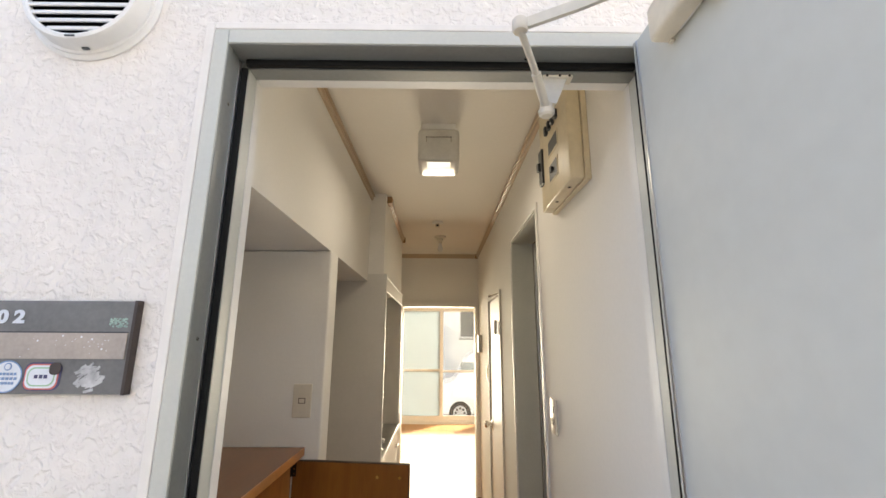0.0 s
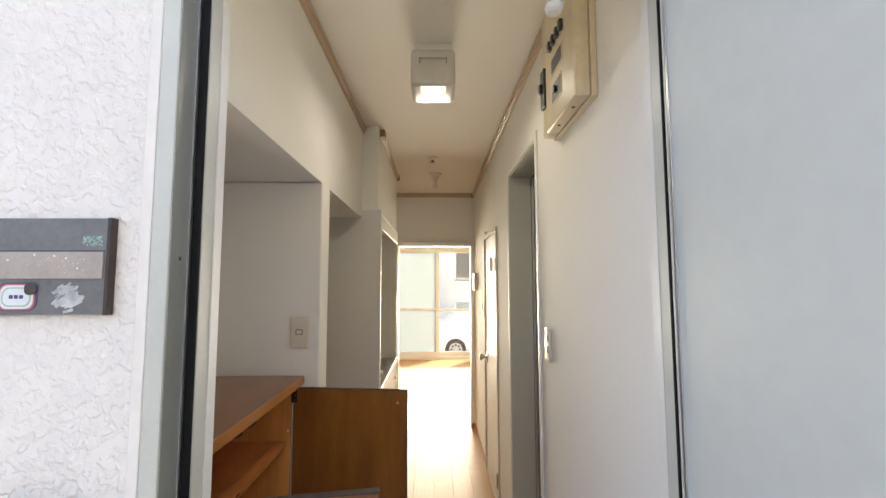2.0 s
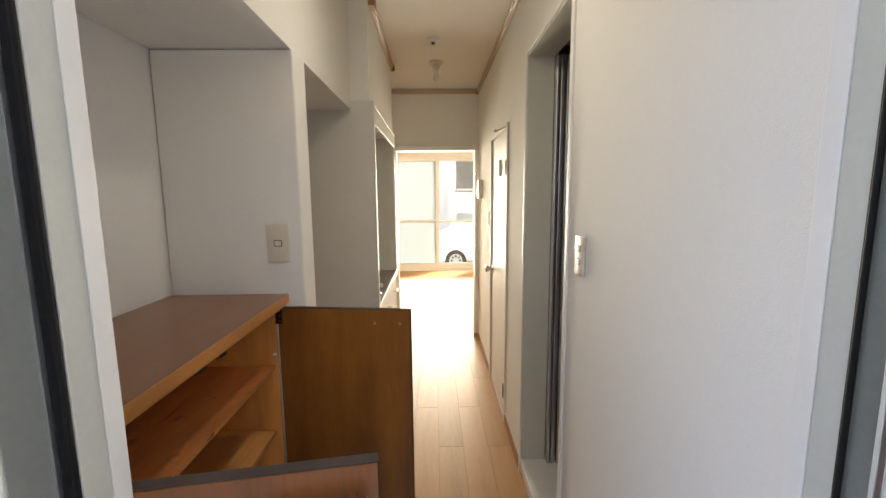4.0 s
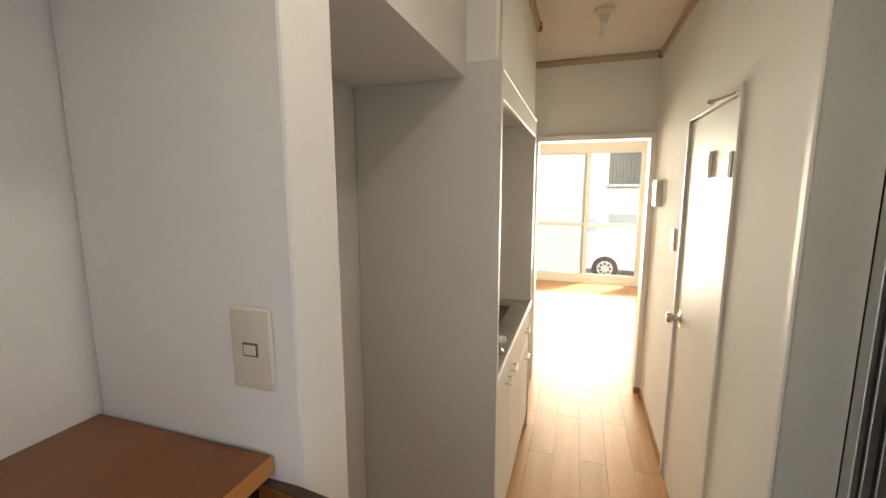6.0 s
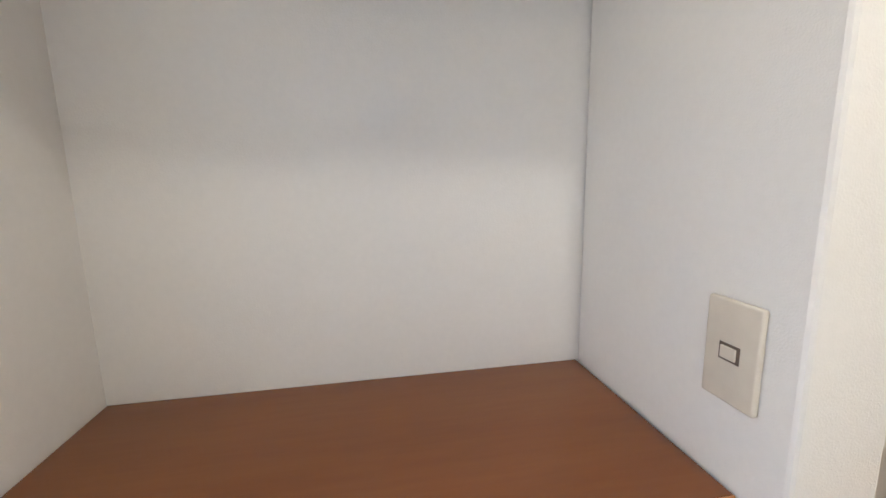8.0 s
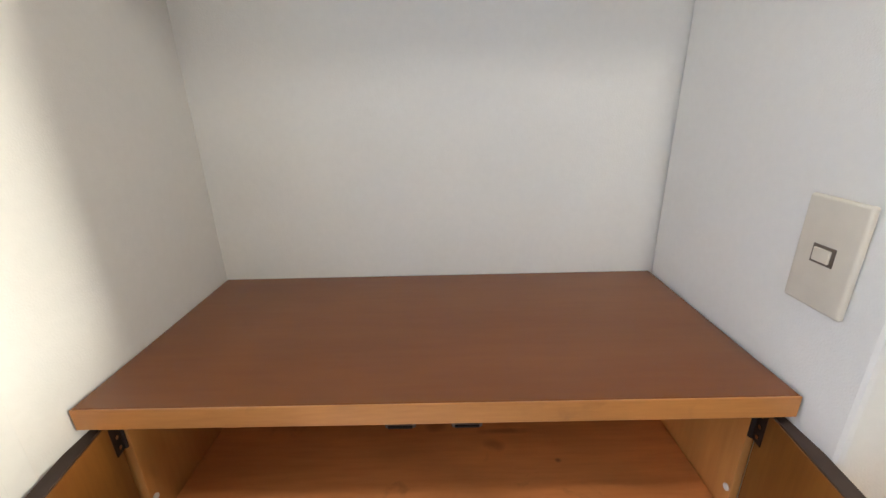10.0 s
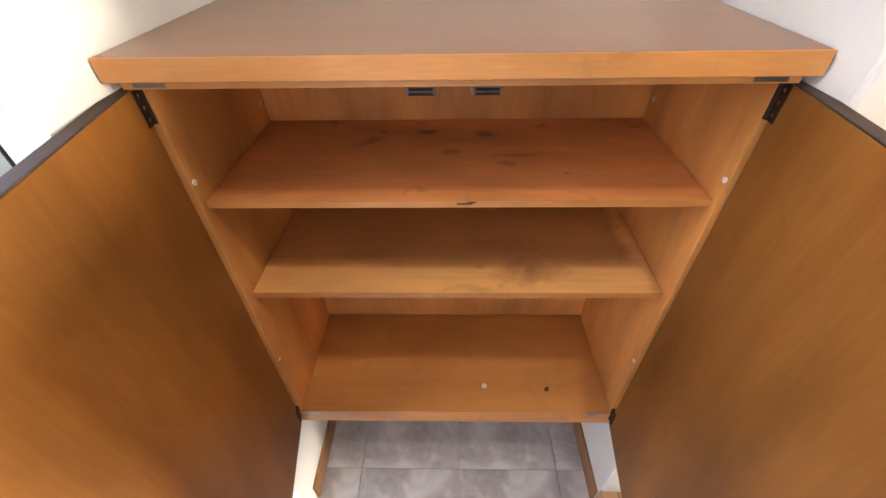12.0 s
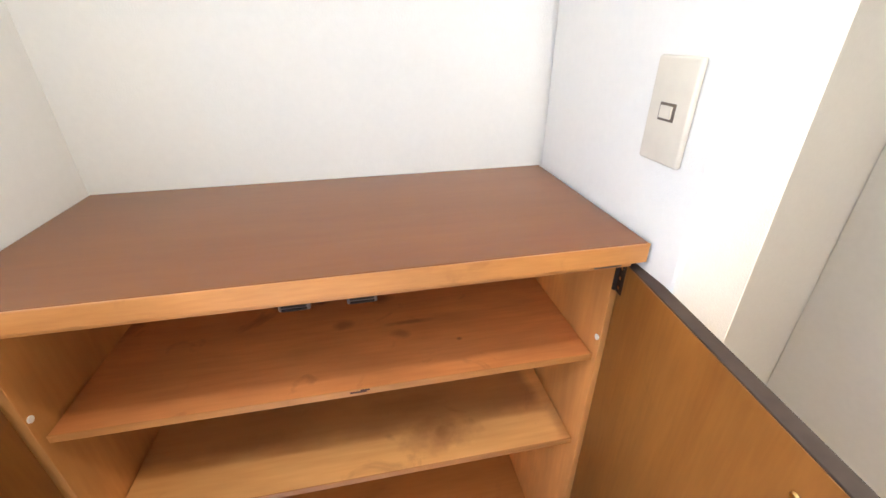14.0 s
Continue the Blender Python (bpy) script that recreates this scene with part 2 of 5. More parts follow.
M_WALL = mat("white_wallpaper", (0.81, 0.785, 0.74), 0.8, var=0.015, scale=2.5, fine=90, bump=0.25, bump_scale=420)
M_CEIL = mat("ceiling_paper", (0.79, 0.75, 0.68), 0.85, var=0.015, scale=2, fine=80, bump=0.25, bump_scale=350)
M_STUCCO = stucco_material()
M_CAULK = mat("painted_caulk", (0.81, 0.77, 0.71), 0.6, var=0.03, scale=9)
M_STEEL = mat("grey_painted_steel", (0.57, 0.57, 0.51), 0.42, var=0.03, scale=5, fine=120, bump=0.05)
# frame paint again, with the shade of the reveal put into a darker grey
M_STEEL_SHADED = mat("shaded_grey_steel", (0.25, 0.255, 0.235), 0.4, var=0.05, scale=7, fine=120, bump=0.05)
M_LEAF = mat("grey_door_sheet", (0.62, 0.63, 0.585), 0.5, var=0.025, scale=1.6, fine=30, bump=0.03, bump_scale=25)
M_DUCT = mat("unlit_duct", (0.004, 0.004, 0.004), 0.9, spec=0.0)
M_RUBBER = mat("black_rubber", (0.008, 0.008, 0.008), 0.7, var=0.1, scale=30, spec=0.2)
M_ALU = mat("aluminium", (0.62, 0.62, 0.62), 0.32, 0.9, var=0.05, scale=8)
M_CHROME = mat("worn_chrome", (0.6, 0.58, 0.55), 0.25, 1.0, var=0.08, scale=40)
M_BRASS = mat("worn_brass", (0.70, 0.46, 0.16), 0.3, 1.0, var=0.1, scale=60)
M_IVORY = mat("ivory_plastic", (0.66, 0.60, 0.50), 0.4, var=0.03, scale=12)
M_CREAM = mat("cream_plastic", (0.62, 0.53, 0.37), 0.42, var=0.05, scale=9, bump=0.03)
M_CREAM_MET = mat("cream_enamel", (0.70, 0.645, 0.54), 0.35, var=0.05, scale=25)
M_BLACK = mat("black_plastic", (0.03, 0.032, 0.036), 0.42, var=0.1, scale=20)
M_GREYPL = mat("dark_grey_plastic", (0.07, 0.075, 0.08), 0.45, var=0.08, scale=25)
M_PHONE = mat("black_phone_plastic", (0.011, 0.011, 0.013), 0.45, var=0.1, scale=20)
M_PHONEFRONT = mat("charcoal_phone_front", (0.032, 0.033, 0.037), 0.4, var=0.08, scale=25)
M_LENS = mat("lens_glass", (0.03, 0.035, 0.045), 0.08, var=0.2, scale=30)
M_WHITE = mat("white_paint", (0.80, 0.78, 0.74), 0.5, var=0.02, scale=6, bump=0.04)
M_WHITE_PL = mat("white_plastic", (0.78, 0.77, 0.74), 0.38, var=0.02, scale=12)
M_MOULD = wood("moulding_wood", (0.56, 0.43, 0.30), (0.47, 0.35, 0.23), "y", 0.3, gloss_var=0.02)
M_MOULDX = wood("moulding_wood_cross", (0.56, 0.43, 0.30), (0.47, 0.35, 0.23), "x", 0.5)
M_BLOCK = wood("moulding_block", (0.40, 0.23, 0.10), (0.30, 0.16, 0.07), "z", 0.5)
M_BASE = wood("baseboard_wood", (0.40, 0.20, 0.08), (0.28, 0.125, 0.045), "y", 0.45)
M_PLANK = wood("floor_plank", (0.50, 0.275, 0.115), (0.38, 0.19, 0.075), "y", 0.4, 14, random_tint=0.09, spec=0.25)
M_GAP = mat("floor_joint", (0.20, 0.10, 0.05), 0.8)
M_KAMACHI = wood("step_edge_wood", (0.55, 0.32, 0.14), (0.45, 0.24, 0.10), "x", 0.4)
M_TOP = wood("cabinet_top_veneer", (0.195, 0.062, 0.0105), (0.165, 0.048, 0.008), "y", 0.26, 8, cloud=0.06, bump=0.002, gloss_var=0.02, grazing_sheen=0.3)
M_EDGE = wood("cabinet_edge_veneer", (0.56, 0.25, 0.07), (0.42, 0.165, 0.042), "y", 0.36, 18, patches=0.35, stain_shade=(0.20, 0.07, 0.02), cloud=0.25)
M_INNER = wood("cabinet_inner_veneer", (0.74, 0.345, 0.095), (0.60, 0.24, 0.058), "z", 0.5, 9, cloud=0.32)
M_SHELF = wood("cabinet_shelf_veneer", (0.68, 0.275, 0.085), (0.50, 0.17, 0.047), "y", 0.42, 9, patches=0.55, stain_shade=(0.09, 0.02, 0.008), cloud=0.3,
    blots=((-0.345, -0.475, 0.012, 0.022, 0.75), (-0.335, -0.355, 0.02, 0.028, 0.7), (-0.262, -0.425, 0.018, 0.02, 0.45), (-0.245, -0.305, 0.008, 0.05, 0.5), (-0.215, -0.325, 0.015, 0.018, 0.4), (-0.345, -0.56, 0.006, 0.012, 0.6), (-0.18, -0.225, 0.005, 0.006, 0.6)))
# shade_rect paints the upper shelf's shadow across the back; patches and blots are stains
M_SHELF2 = wood("cabinet_low_shelf_veneer", (0.84, 0.46, 0.155), (0.66, 0.315, 0.09), "y", 0.42, 7, patches=0.45, stain_shade=(0.24, 0.085, 0.026), cloud=0.2, shade_rect=(-0.195, -0.045, 0.58),
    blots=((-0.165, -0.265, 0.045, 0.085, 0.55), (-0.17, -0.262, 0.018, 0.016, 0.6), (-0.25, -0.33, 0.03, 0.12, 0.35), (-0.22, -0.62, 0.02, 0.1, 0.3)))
M_BOTTOM = wood("cabinet_bottom_veneer", (0.58, 0.255, 0.066), (0.48, 0.188, 0.045), "y", 0.5, 8, patches=0.25, stain_shade=(0.28, 0.10, 0.03), cloud=0.15)
M_DOORIN = wood("cabinet_door_inside", (0.29, 0.116, 0.022), (0.205, 0.073, 0.0128), "z", 0.42, 12, patches=0.2, stain_shade=(0.13, 0.045, 0.01), cloud=0.34, gloss_var=0.05)
M_DOOROUT = wood("cabinet_door_outside", (0.21, 0.075, 0.02), (0.13, 0.042, 0.011), "z", 0.36, 11, cloud=0.2)
M_DOOREDGE = mat("cabinet_door_edge", (0.06, 0.04, 0.03), 0.75, var=0.12, scale=20, spec=0.25)
M_SWFRAME = mat("switch_surround", (0.13, 0.095, 0.07), 0.4, var=0.05)
M_TILEGAP = mat("tile_joint", (0.40, 0.37, 0.36), 0.9)
M_CARGLASS = mat("car_window_glass", (0.20, 0.23, 0.24), 0.1, var=0.1, scale=2)
M_CATCH = mat("brown_catch_plastic", (0.14, 0.085, 0.06), 0.5, var=0.12, scale=40)
M_HANDLE = wood("handle_wood", (0.17, 0.06, 0.022), (0.11, 0.036, 0.013), "x", 0.35)
M_HINGE = mat("brown_hinge_metal", (0.025, 0.014, 0.009), 0.6, 0.0, var=0.15, scale=50, spec=0.2)
M_TILE = tile_material()
M_PAN = mat("yellowed_pan_plastic", (0.52, 0.36, 0.11), 0.4, var=0.06, scale=6, bump=0.05)
M_PANEL = mat("kitchen_grey_panel", (0.66, 0.64, 0.60), 0.5, var=0.02, scale=4)
M_SPLASH = mat("kitchen_back_panel", (0.52, 0.53, 0.49), 0.35, var=0.03, scale=4)
M_STAINLESS = mat("brushed_stainless", (0.42, 0.41, 0.39), 0.3, 0.85, var=0.08, scale=14)
M_SINK = mat("sink_steel", (0.20, 0.17, 0.15), 0.35, 0.7, var=0.1, scale=12)
# two browns that carry the unlit bathroom's dimness in their colour
M_DARKROOM = mat("shaded_bathroom_panel", (0.24, 0.17, 0.10), 0.5, var=0.05, scale=5)
M_BATHLEAF = mat("shaded_folding_leaf", (0.085, 0.058, 0.036), 0.5, var=0.08, scale=6)
M_FROST_PL = mat("frosted_lamp_glass", (0.62, 0.60, 0.55), 0.3, var=0.04, scale=15)
M_GROUND = mat("asphalt_ground", (0.09, 0.088, 0.085), 0.9, var=0.15, scale=1.2, fine=60, bump=0.4)
M_CONC = mat("concrete_walk", (0.38, 0.37, 0.35), 0.85, var=0.08, scale=2.5, bump=0.3)
M_PALECONC = mat("pale_concrete", (0.60, 0.57, 0.52), 0.85, var=0.06, scale=1.5, bump=0.2)
M_RENDER = mat("neighbour_white_wall", (0.76, 0.75, 0.72), 0.8, var=0.03, scale=1.5, bump=0.2)
M_CAR = mat("white_car_paint", (0.80, 0.80, 0.80), 0.2, var=0.01, scale=3)
M_TYRE = mat("tyre_rubber", (0.03, 0.03, 0.03), 0.8, var=0.1, scale=30)
M_DKGLASS = mat("dark_window_glass", (0.05, 0.06, 0.07), 0.08, var=0.1, scale=2)
M_GLASS = glass_material("clear_glass", False)
M_FROST = glass_material("frosted_glass", True)
M_STICK_W = mat("white_sticker", (0.72, 0.75, 0.78), 0.45, var=0.05, scale=40)
M_STICK_B = mat("blue_print", (0.20, 0.32, 0.52), 0.5, var=0.1, scale=60)
M_STICK_N = mat("navy_print", (0.06, 0.06, 0.13), 0.5)
M_STICK_R = mat("red_print", (0.60, 0.14, 0.12), 0.5)
M_STICK_G = mat("green_print", (0.30, 0.50, 0.30), 0.5)
M_NP_DK = mat("nameplate_grey", (0.15, 0.148, 0.142), 0.45, var=0.12, scale=14, fine=120, bump=0.08)
M_NP_TAN = mat("nameplate_tan_strip", (0.40, 0.35, 0.305), 0.6, var=0.08, scale=18, fine=160, bump=0.1)
M_CAP = mat("brown_plastic_cap", (0.045, 0.03, 0.024), 0.5, var=0.15, scale=30)
M_SCRAPE = mat("scraped_residue", (0.50, 0.50, 0.49), 0.8, var=0.15, scale=60, bump=0.3)
M_GREENISH = mat("greenish_residue", (0.28, 0.40, 0.34), 0.8, var=0.3, scale=140)
M_MARK = mat("dark_wood_mark", (0.09, 0.03, 0.015), 0.6)
M_PIN = mat("pale_plug", (0.75, 0.70, 0.62), 0.5)


# ---- mesh helpers ----
def box(bm, x0, x1, y0, y1, z0, z1):
    return bmesh.ops.create_cube(bm, size=1, matrix=Matrix.Translation(((x0 + x1) / 2, (y0 + y1) / 2, (z0 + z1) / 2)) @ Matrix.Diagonal((abs(x1 - x0), abs(y1 - y0), abs(z1 - z0), 1)))["verts"]


def boxes(*rows, bevel=0.0, segments=2):
    bm = bmesh.new()
    for r in rows:
        box(bm, *r)
    if bevel:
        bmesh.ops.bevel(bm, geom=list(bm.edges), offset=bevel, segments=segments, affect="EDGES", profile=0.5)
    return bm


def rod(bm, a, b, r0, r1=None, n=16):
    """A round bar from a to b."""
    a, b = Vector(a), Vector(b)
    turn = (b - a).to_track_quat("Z", "Y").to_matrix().to_4x4()
    return bmesh.ops.create_cone(bm, cap_ends=True, segments=n, radius1=r0, radius2=r0 if r1 is None else r1, depth=(b - a).length, matrix=Matrix.Translation((a + b) / 2) @ turn)["verts"]


def lathe(profile, centre, axis, n=40):
    """A turned shape: profile rows of (radius, distance along axis)."""
    bm = bmesh.new()
    turn = Vector(axis).to_track_quat("Z", "Y").to_matrix()
    rings = []
    for r, h in profile:
        rings.append([bm.verts.new(Vector(centre) + turn @ Vector((r * math.cos(2 * math.pi * k / n), r * math.sin(2 * math.pi * k / n), h))) for k in range(n)])
    for p, q in zip(rings, rings[1:]):
        for k in range(n):
            bm.faces.new((p[k], p[(k + 1) % n], q[(k + 1) % n], q[k]))
    bmesh.ops.recalc_face_normals(bm, faces=bm.faces)
    return bm


def panel(axis, a0, a1, us, vs, solid):
    """A slab across one axis, cut into cells by us and vs; solid(i, j) says which cells are filled. No inner faces."""
    bm, made = bmesh.new(), {}

    def vert(a, u, v):
        if (a, u, v) not in made:
            made[a, u, v] = bm.verts.new((a, u, v) if axis == "x" else (u, a, v) if axis == "y" else (u, v, a))
        return made[a, u, v]

    full = {(i, j) for i in range(len(us) - 1) for j in range(len(vs) - 1) if solid(i, j)}
    for i, j in full:
        u0, u1, v0, v1 = us[i], us[i + 1], vs[j], vs[j + 1]
        for a in (a0, a1):
            bm.faces.new([vert(a, u, v) for u, v in ((u0, v0), (u1, v0), (u1, v1), (u0, v1))])
        for (di, dj), (p, q) in {(-1, 0): ((u0, v0), (u0, v1)), (1, 0): ((u1, v0), (u1, v1)), (0, -1): ((u0, v0), (u1, v0)), (0, 1): ((u0, v1), (u1, v1))}.items():
            if (i + di, j + dj) not in full:
                bm.faces.new((vert(a0, *p), vert(a1, *p), vert(a1, *q), vert(a0, *q)))
    bmesh.ops.recalc_face_normals(bm, faces=bm.faces)
    return bm


def mesh_of(name, bm, material, smooth=False):
    me = bpy.data.meshes.new(name)
    bm.to_mesh(me)
    bm.free()
    me.materials.append(material)
    if smooth:
        for p in me.polygons:
            p.use_smooth = True
        me.set_sharp_from_angle(angle=radians(35))
    return me


def part(name, bm, material, parent, label="", smooth=False):
    ob = new(name, mesh_of(name, bm, material, smooth))
    ob.parent = parent
    if parent.parent is None:
        ob.matrix_parent_inverse = Matrix.Translation(parent.location).inverted()
    return tagged(ob, label)


def thing(name, base, label, category, group=""):
    ob = new(name)
    ob.location = base
    ob.empty_display_size = 0.1
    return tagged(ob, label, category, group)


def single(name, bm, material, label, category, group="", smooth=False):
    return tagged(new(name, mesh_of(name, bm, material, smooth)), label, category, group)


def struct(name, bm, material, label=""):
    return tagged(new(name, mesh_of(name, bm, material)), label, kind="structure")


def lettering(body, size, m, material, parent, name="lettering"):
    """Flat raised letters from the built-in font."""
    cu = bpy.data.curves.new(name, "FONT")
    cu.body, cu.size, cu.extrude, cu.offset = body, size, 0.0004, 0.0013
    tmp = bpy.data.objects.new("tmp", cu)
    me = bpy.data.meshes.new_from_object(tmp)
    bpy.data.objects.remove(tmp)
    me.transform(m)
    me.materials.append(material)
    ob = new(name, me)
    ob.parent = parent
    ob.matrix_parent_inverse = Matrix.Translation(parent.location).inverted()
    return ob


# ---- large structure ----
RW = 0.868      # corridor's wall with the bath and toilet doors
CEIL = 2.478
FRONT = -0.942  # outer face of the entrance wall
END = 2.845     # end wall of the corridor
BACK = -0.415   # back of the alcoves
WIN = 6.58      # window wall of the far room

us, vs = [-5, 0.01, 0.868, 6], [-0.55, -0.12, 2.137, 5.6]
struct("wall_front", panel("y", FRONT, -0.845, us, vs, lambda i, j: not (i == 1 and j == 1)), M_STUCCO, "white rough-textured stucco outside wall")
struct("trim_front", boxes((-0.008, 0.01, FRONT - 0.008, FRONT + 0.01, -0.12, 2.152), (0.01, 0.868, FRONT - 0.008, FRONT + 0.01, 2.137, 2.152), (0.868, 0.884, FRONT - 0.008, FRONT + 0.01, -0.12, 2.152), bevel=0.002), M_CAULK, "smooth painted sealant round the door frame")
struct("wall_front_inner", panel("y", -0.8445, -0.838, [BACK, 0.056, 0.8515, 0.97], [-0.1, 2.0935, CEIL], lambda i, j: not (i == 1 and j == 0)), M_WALL, "white papered wall inside the entrance")
struct("trim_entrance", boxes((0.010, 0.057, -0.8377, -0.8345, -0.1, 2.13), bevel=0.0008), M_WHITE, "white painted trim strip beside the entrance")

# alcove for the shoe cabinet and alcove for the washing machine
struct("wall_west_back", boxes((BACK - 0.1, BACK, -0.86, 2.845, -0.12, CEIL)), M_WALL)
struct("wall_west_upper", boxes((BACK + 0.002, 0, -0.838, 0.903, 1.904, CEIL)), M_WALL, "white papered wall above the alcoves")
struct("wall_west_pier", boxes((BACK + 0.002, 0.008, 0.002, 0.116, -0.12, 1.902), bevel=0.006), M_WALL, "white papered wall end between two alcoves")
struct("wall_west_soffit", boxes((BACK + 0.002, 0.096, 0.905, 2.1, 1.951, CEIL)), M_WALL, "boxed-in white wall above the kitchen unit")
struct("wall_west_far", boxes((BACK + 0.002, 0.0, 2.125, END, 0, CEIL)), M_WALL)

bath = (0.078, 0.715, 0.08, 2.112)
toil = (1.225, 1.885, 0.0, 1.868)
us, vs = [-0.838, bath[0], bath[1], toil[0], toil[1], END], [-0.12, 0.0, bath[2], toil[3], bath[3], CEIL]
struct("wall_east", panel("x", RW, 0.968, us, vs, lambda i, j: not ((i == 1 and j in (2, 3)) or (i == 3 and j in (1, 2)))), M_WALL, "white papered corridor wall")
us, vs = [-1.7, 0.057, 0.826, 2.3], [-0.02, 1.893, CEIL]
struct("wall_north", panel("y", END, END + 0.1, us, vs, lambda i, j: not (i == 1 and j == 0)), M_WALL, "white papered wall with a doorway to the room")
struct("ceiling", boxes((BACK - 0.1, 0.968, -0.86, END, CEIL, CEIL + 0.1)), M_CEIL)

# far room
struct("wall_room_west", boxes((-1.8, -1.7, END, WIN + 0.15, -0.02, 2.5)), M_WALL)
struct("wall_room_east", boxes((2.3, 2.4, END, WIN + 0.15, -0.02, 2.5)), M_WALL)
struct("ceiling_room", boxes((-1.8, 2.4, END + 0.1, WIN + 0.15, 2.42, 2.52)), M_CEIL)
us, vs = [-1.7, -0.42, 1.36, 2.3], [-0.02, 0.0, 2.2, 2.42]
struct("wall_room_window", panel("y", WIN, WIN + 0.15, us, vs, lambda i, j: not (i == 1 and j == 1)), M_WALL)

# the house round the flat, so that sun and sky come in by the openings alone
struct("wall_house_west", boxes((-5, -4.85, -0.86, WIN + 0.15, -0.55, 5.6)), M_STUCCO)
struct("wall_house_east", boxes((5.85, 6, -0.86, WIN + 0.15, -0.55, 5.6)), M_STUCCO)
us, vs = [-5, -1.8, 2.4, 6], [-0.55, -0.1, 2.52, 5.6]
struct("wall_house_north", panel("y", WIN + 0.0, WIN + 0.15, us, vs, lambda i, j: not (i == 1 and j == 1)), M_STUCCO)
struct("roof_house", boxes((-5.3, 6.3, -1.3, WIN + 0.5, 5.6, 5.75)), M_CONC)
struct("ground", boxes((-600, 600, -600, 600, -1.0, -0.55)), M_GROUND, "dark asphalt ground reaching the horizon")
struct("pavement_entrance", boxes((-9, 10, -10, -0.846, -0.55, -0.13)), M_CONC, "concrete walkway before the entrance")


# unseen wall, added to hold back low sky light from the doorway
struct("wall_light_screen", boxes((-1.2, 10, -4.65, -4.5, -0.55, 3.4)), M_CONC, "unseen plain concrete wall added to cut light at the entrance")


struct("pavement_rear", boxes((-8, 9, WIN + 0.16, 12.95, -0.6, -0.535)), M_PALECONC, "pale concrete yard")


# ---- floors ----
struct("floor_base", boxes((BACK, 0.968, 0.02, END + 0.1, -0.12, -0.012)), M_GAP)
struct("floor_room_base", boxes((-1.7, 2.3, END + 0.1, WIN, -0.12, -0.012)), M_GAP)
struct("floor_entrance_base", boxes((BACK, 0.968, -0.9, 0.0, -0.14, -0.106)), M_TILEGAP)
struct("floor_step", boxes((0.002, RW, 0.0, 0.048, -0.1, 0.001), bevel=0.004), M_KAMACHI, "pale wooden step edge of the raised floor")


# ---- entrance door ----
def entrance_frame():
    t = thing("entrance_door_frame", (0.44, -0.9, -0.12), "grey painted steel door frame with black rubber seal", "door frame")
    y0, ys, ye, yl = FRONT - 0.008, -0.893, -0.858, -0.832
    part("jamb", boxes((0.011, 0.0385, y0, -0.846, -0.12, 2.136), bevel=0.0015), M_STEEL, t)
    part("jamb", boxes((0.858, 0.8675, y0, -0.846, -0.12, 2.136), bevel=0.0015), M_STEEL, t)
    part("head", boxes((0.039, 0.8575, y0, -0.846, 2.106, 2.136), bevel=0.0015), M_STEEL, t)
    # rebates and head stop take the darker grey that paints their shade
    part("rebate", boxes((0.0387, 0.0401, y0 + 0.003, ys, -0.12, 2.1055)), M_STEEL_SHADED, t, "grey rebate with its shade put into the colour")
    part("rebate", boxes((0.0402, 0.857, y0 + 0.003, ys, 2.1042, 2.1058)), M_STEEL_SHADED, t, "grey rebate with its shade put into the colour")
    part("rebate", boxes((0.8562, 0.8578, y0 + 0.003, ys, -0.12, 2.104)), M_STEEL_SHADED, t, "grey rebate with its shade put into the colour")
    part("stop", boxes((0.039, 0.0565, ys, ye, -0.12, 2.0885), bevel=0.0008), M_STEEL, t)
    part("stop", boxes((0.85, 0.8575, ys, ye, -0.12, 2.0885), bevel=0.0008), M_STEEL, t)
    part("stop", boxes((0.039, 0.8575, ys, ye, 2.089, 2.1055), bevel=0.0008), M_STEEL_SHADED, t)
    part("seal_channel", boxes((0.0403, 0.0425, ys - 0.012, ys - 0.0005, -0.12, 2.098)), M_ALU, t, "thin metal seal channel")
    part("seal", boxes((0.0428, 0.0562, ys - 0.0085, ys - 0.0005, -0.12, 2.088), bevel=0.003), M_RUBBER, t, "black rubber seal")
    part("seal", boxes((0.8455, 0.8497, ys - 0.0085, ys - 0.0005, -0.12, 2.088), bevel=0.003), M_RUBBER, t, "black rubber seal")
    part("seal", boxes((0.053, 0.845, ys - 0.0132, ys - 0.0005, 2.0905, 2.104), bevel=0.003), M_RUBBER, t, "black rubber seal")
    part("lining", boxes((0.039, 0.0575, ye + 0.0005, yl, -0.1, 2.0885), bevel=0.0006), M_WHITE, t, "white inner lining")
    part("lining", boxes((0.8495, 0.8575, ye + 0.0005, yl, -0.1, 2.0885), bevel=0.0006), M_WHITE, t, "white inner lining")
    part("lining", boxes((0.039, 0.8575, ye + 0.0005, yl, 2.089, 2.1), bevel=0.0006), M_WHITE, t, "white inner lining")
    part("threshold", boxes((0.039, 0.8575, y0, -0.846, -0.128, -0.1), bevel=0.003), M_ALU, t, "metal threshold")
    for z in (0.25, 0.92, 1.55, 1.99):
        bm = bmesh.new()
        rod(bm, (0.0400, -0.925, z), (0.0412, -0.925, z), 0.003)
        part("screw", bm, M_CHROME, t)
    bm = bmesh.new()
    rod(bm, (0.62, -0.915, 2.1045), (0.62, -0.915, 2.1025), 0.004)
    part("screw", bm, M_CHROME, t)


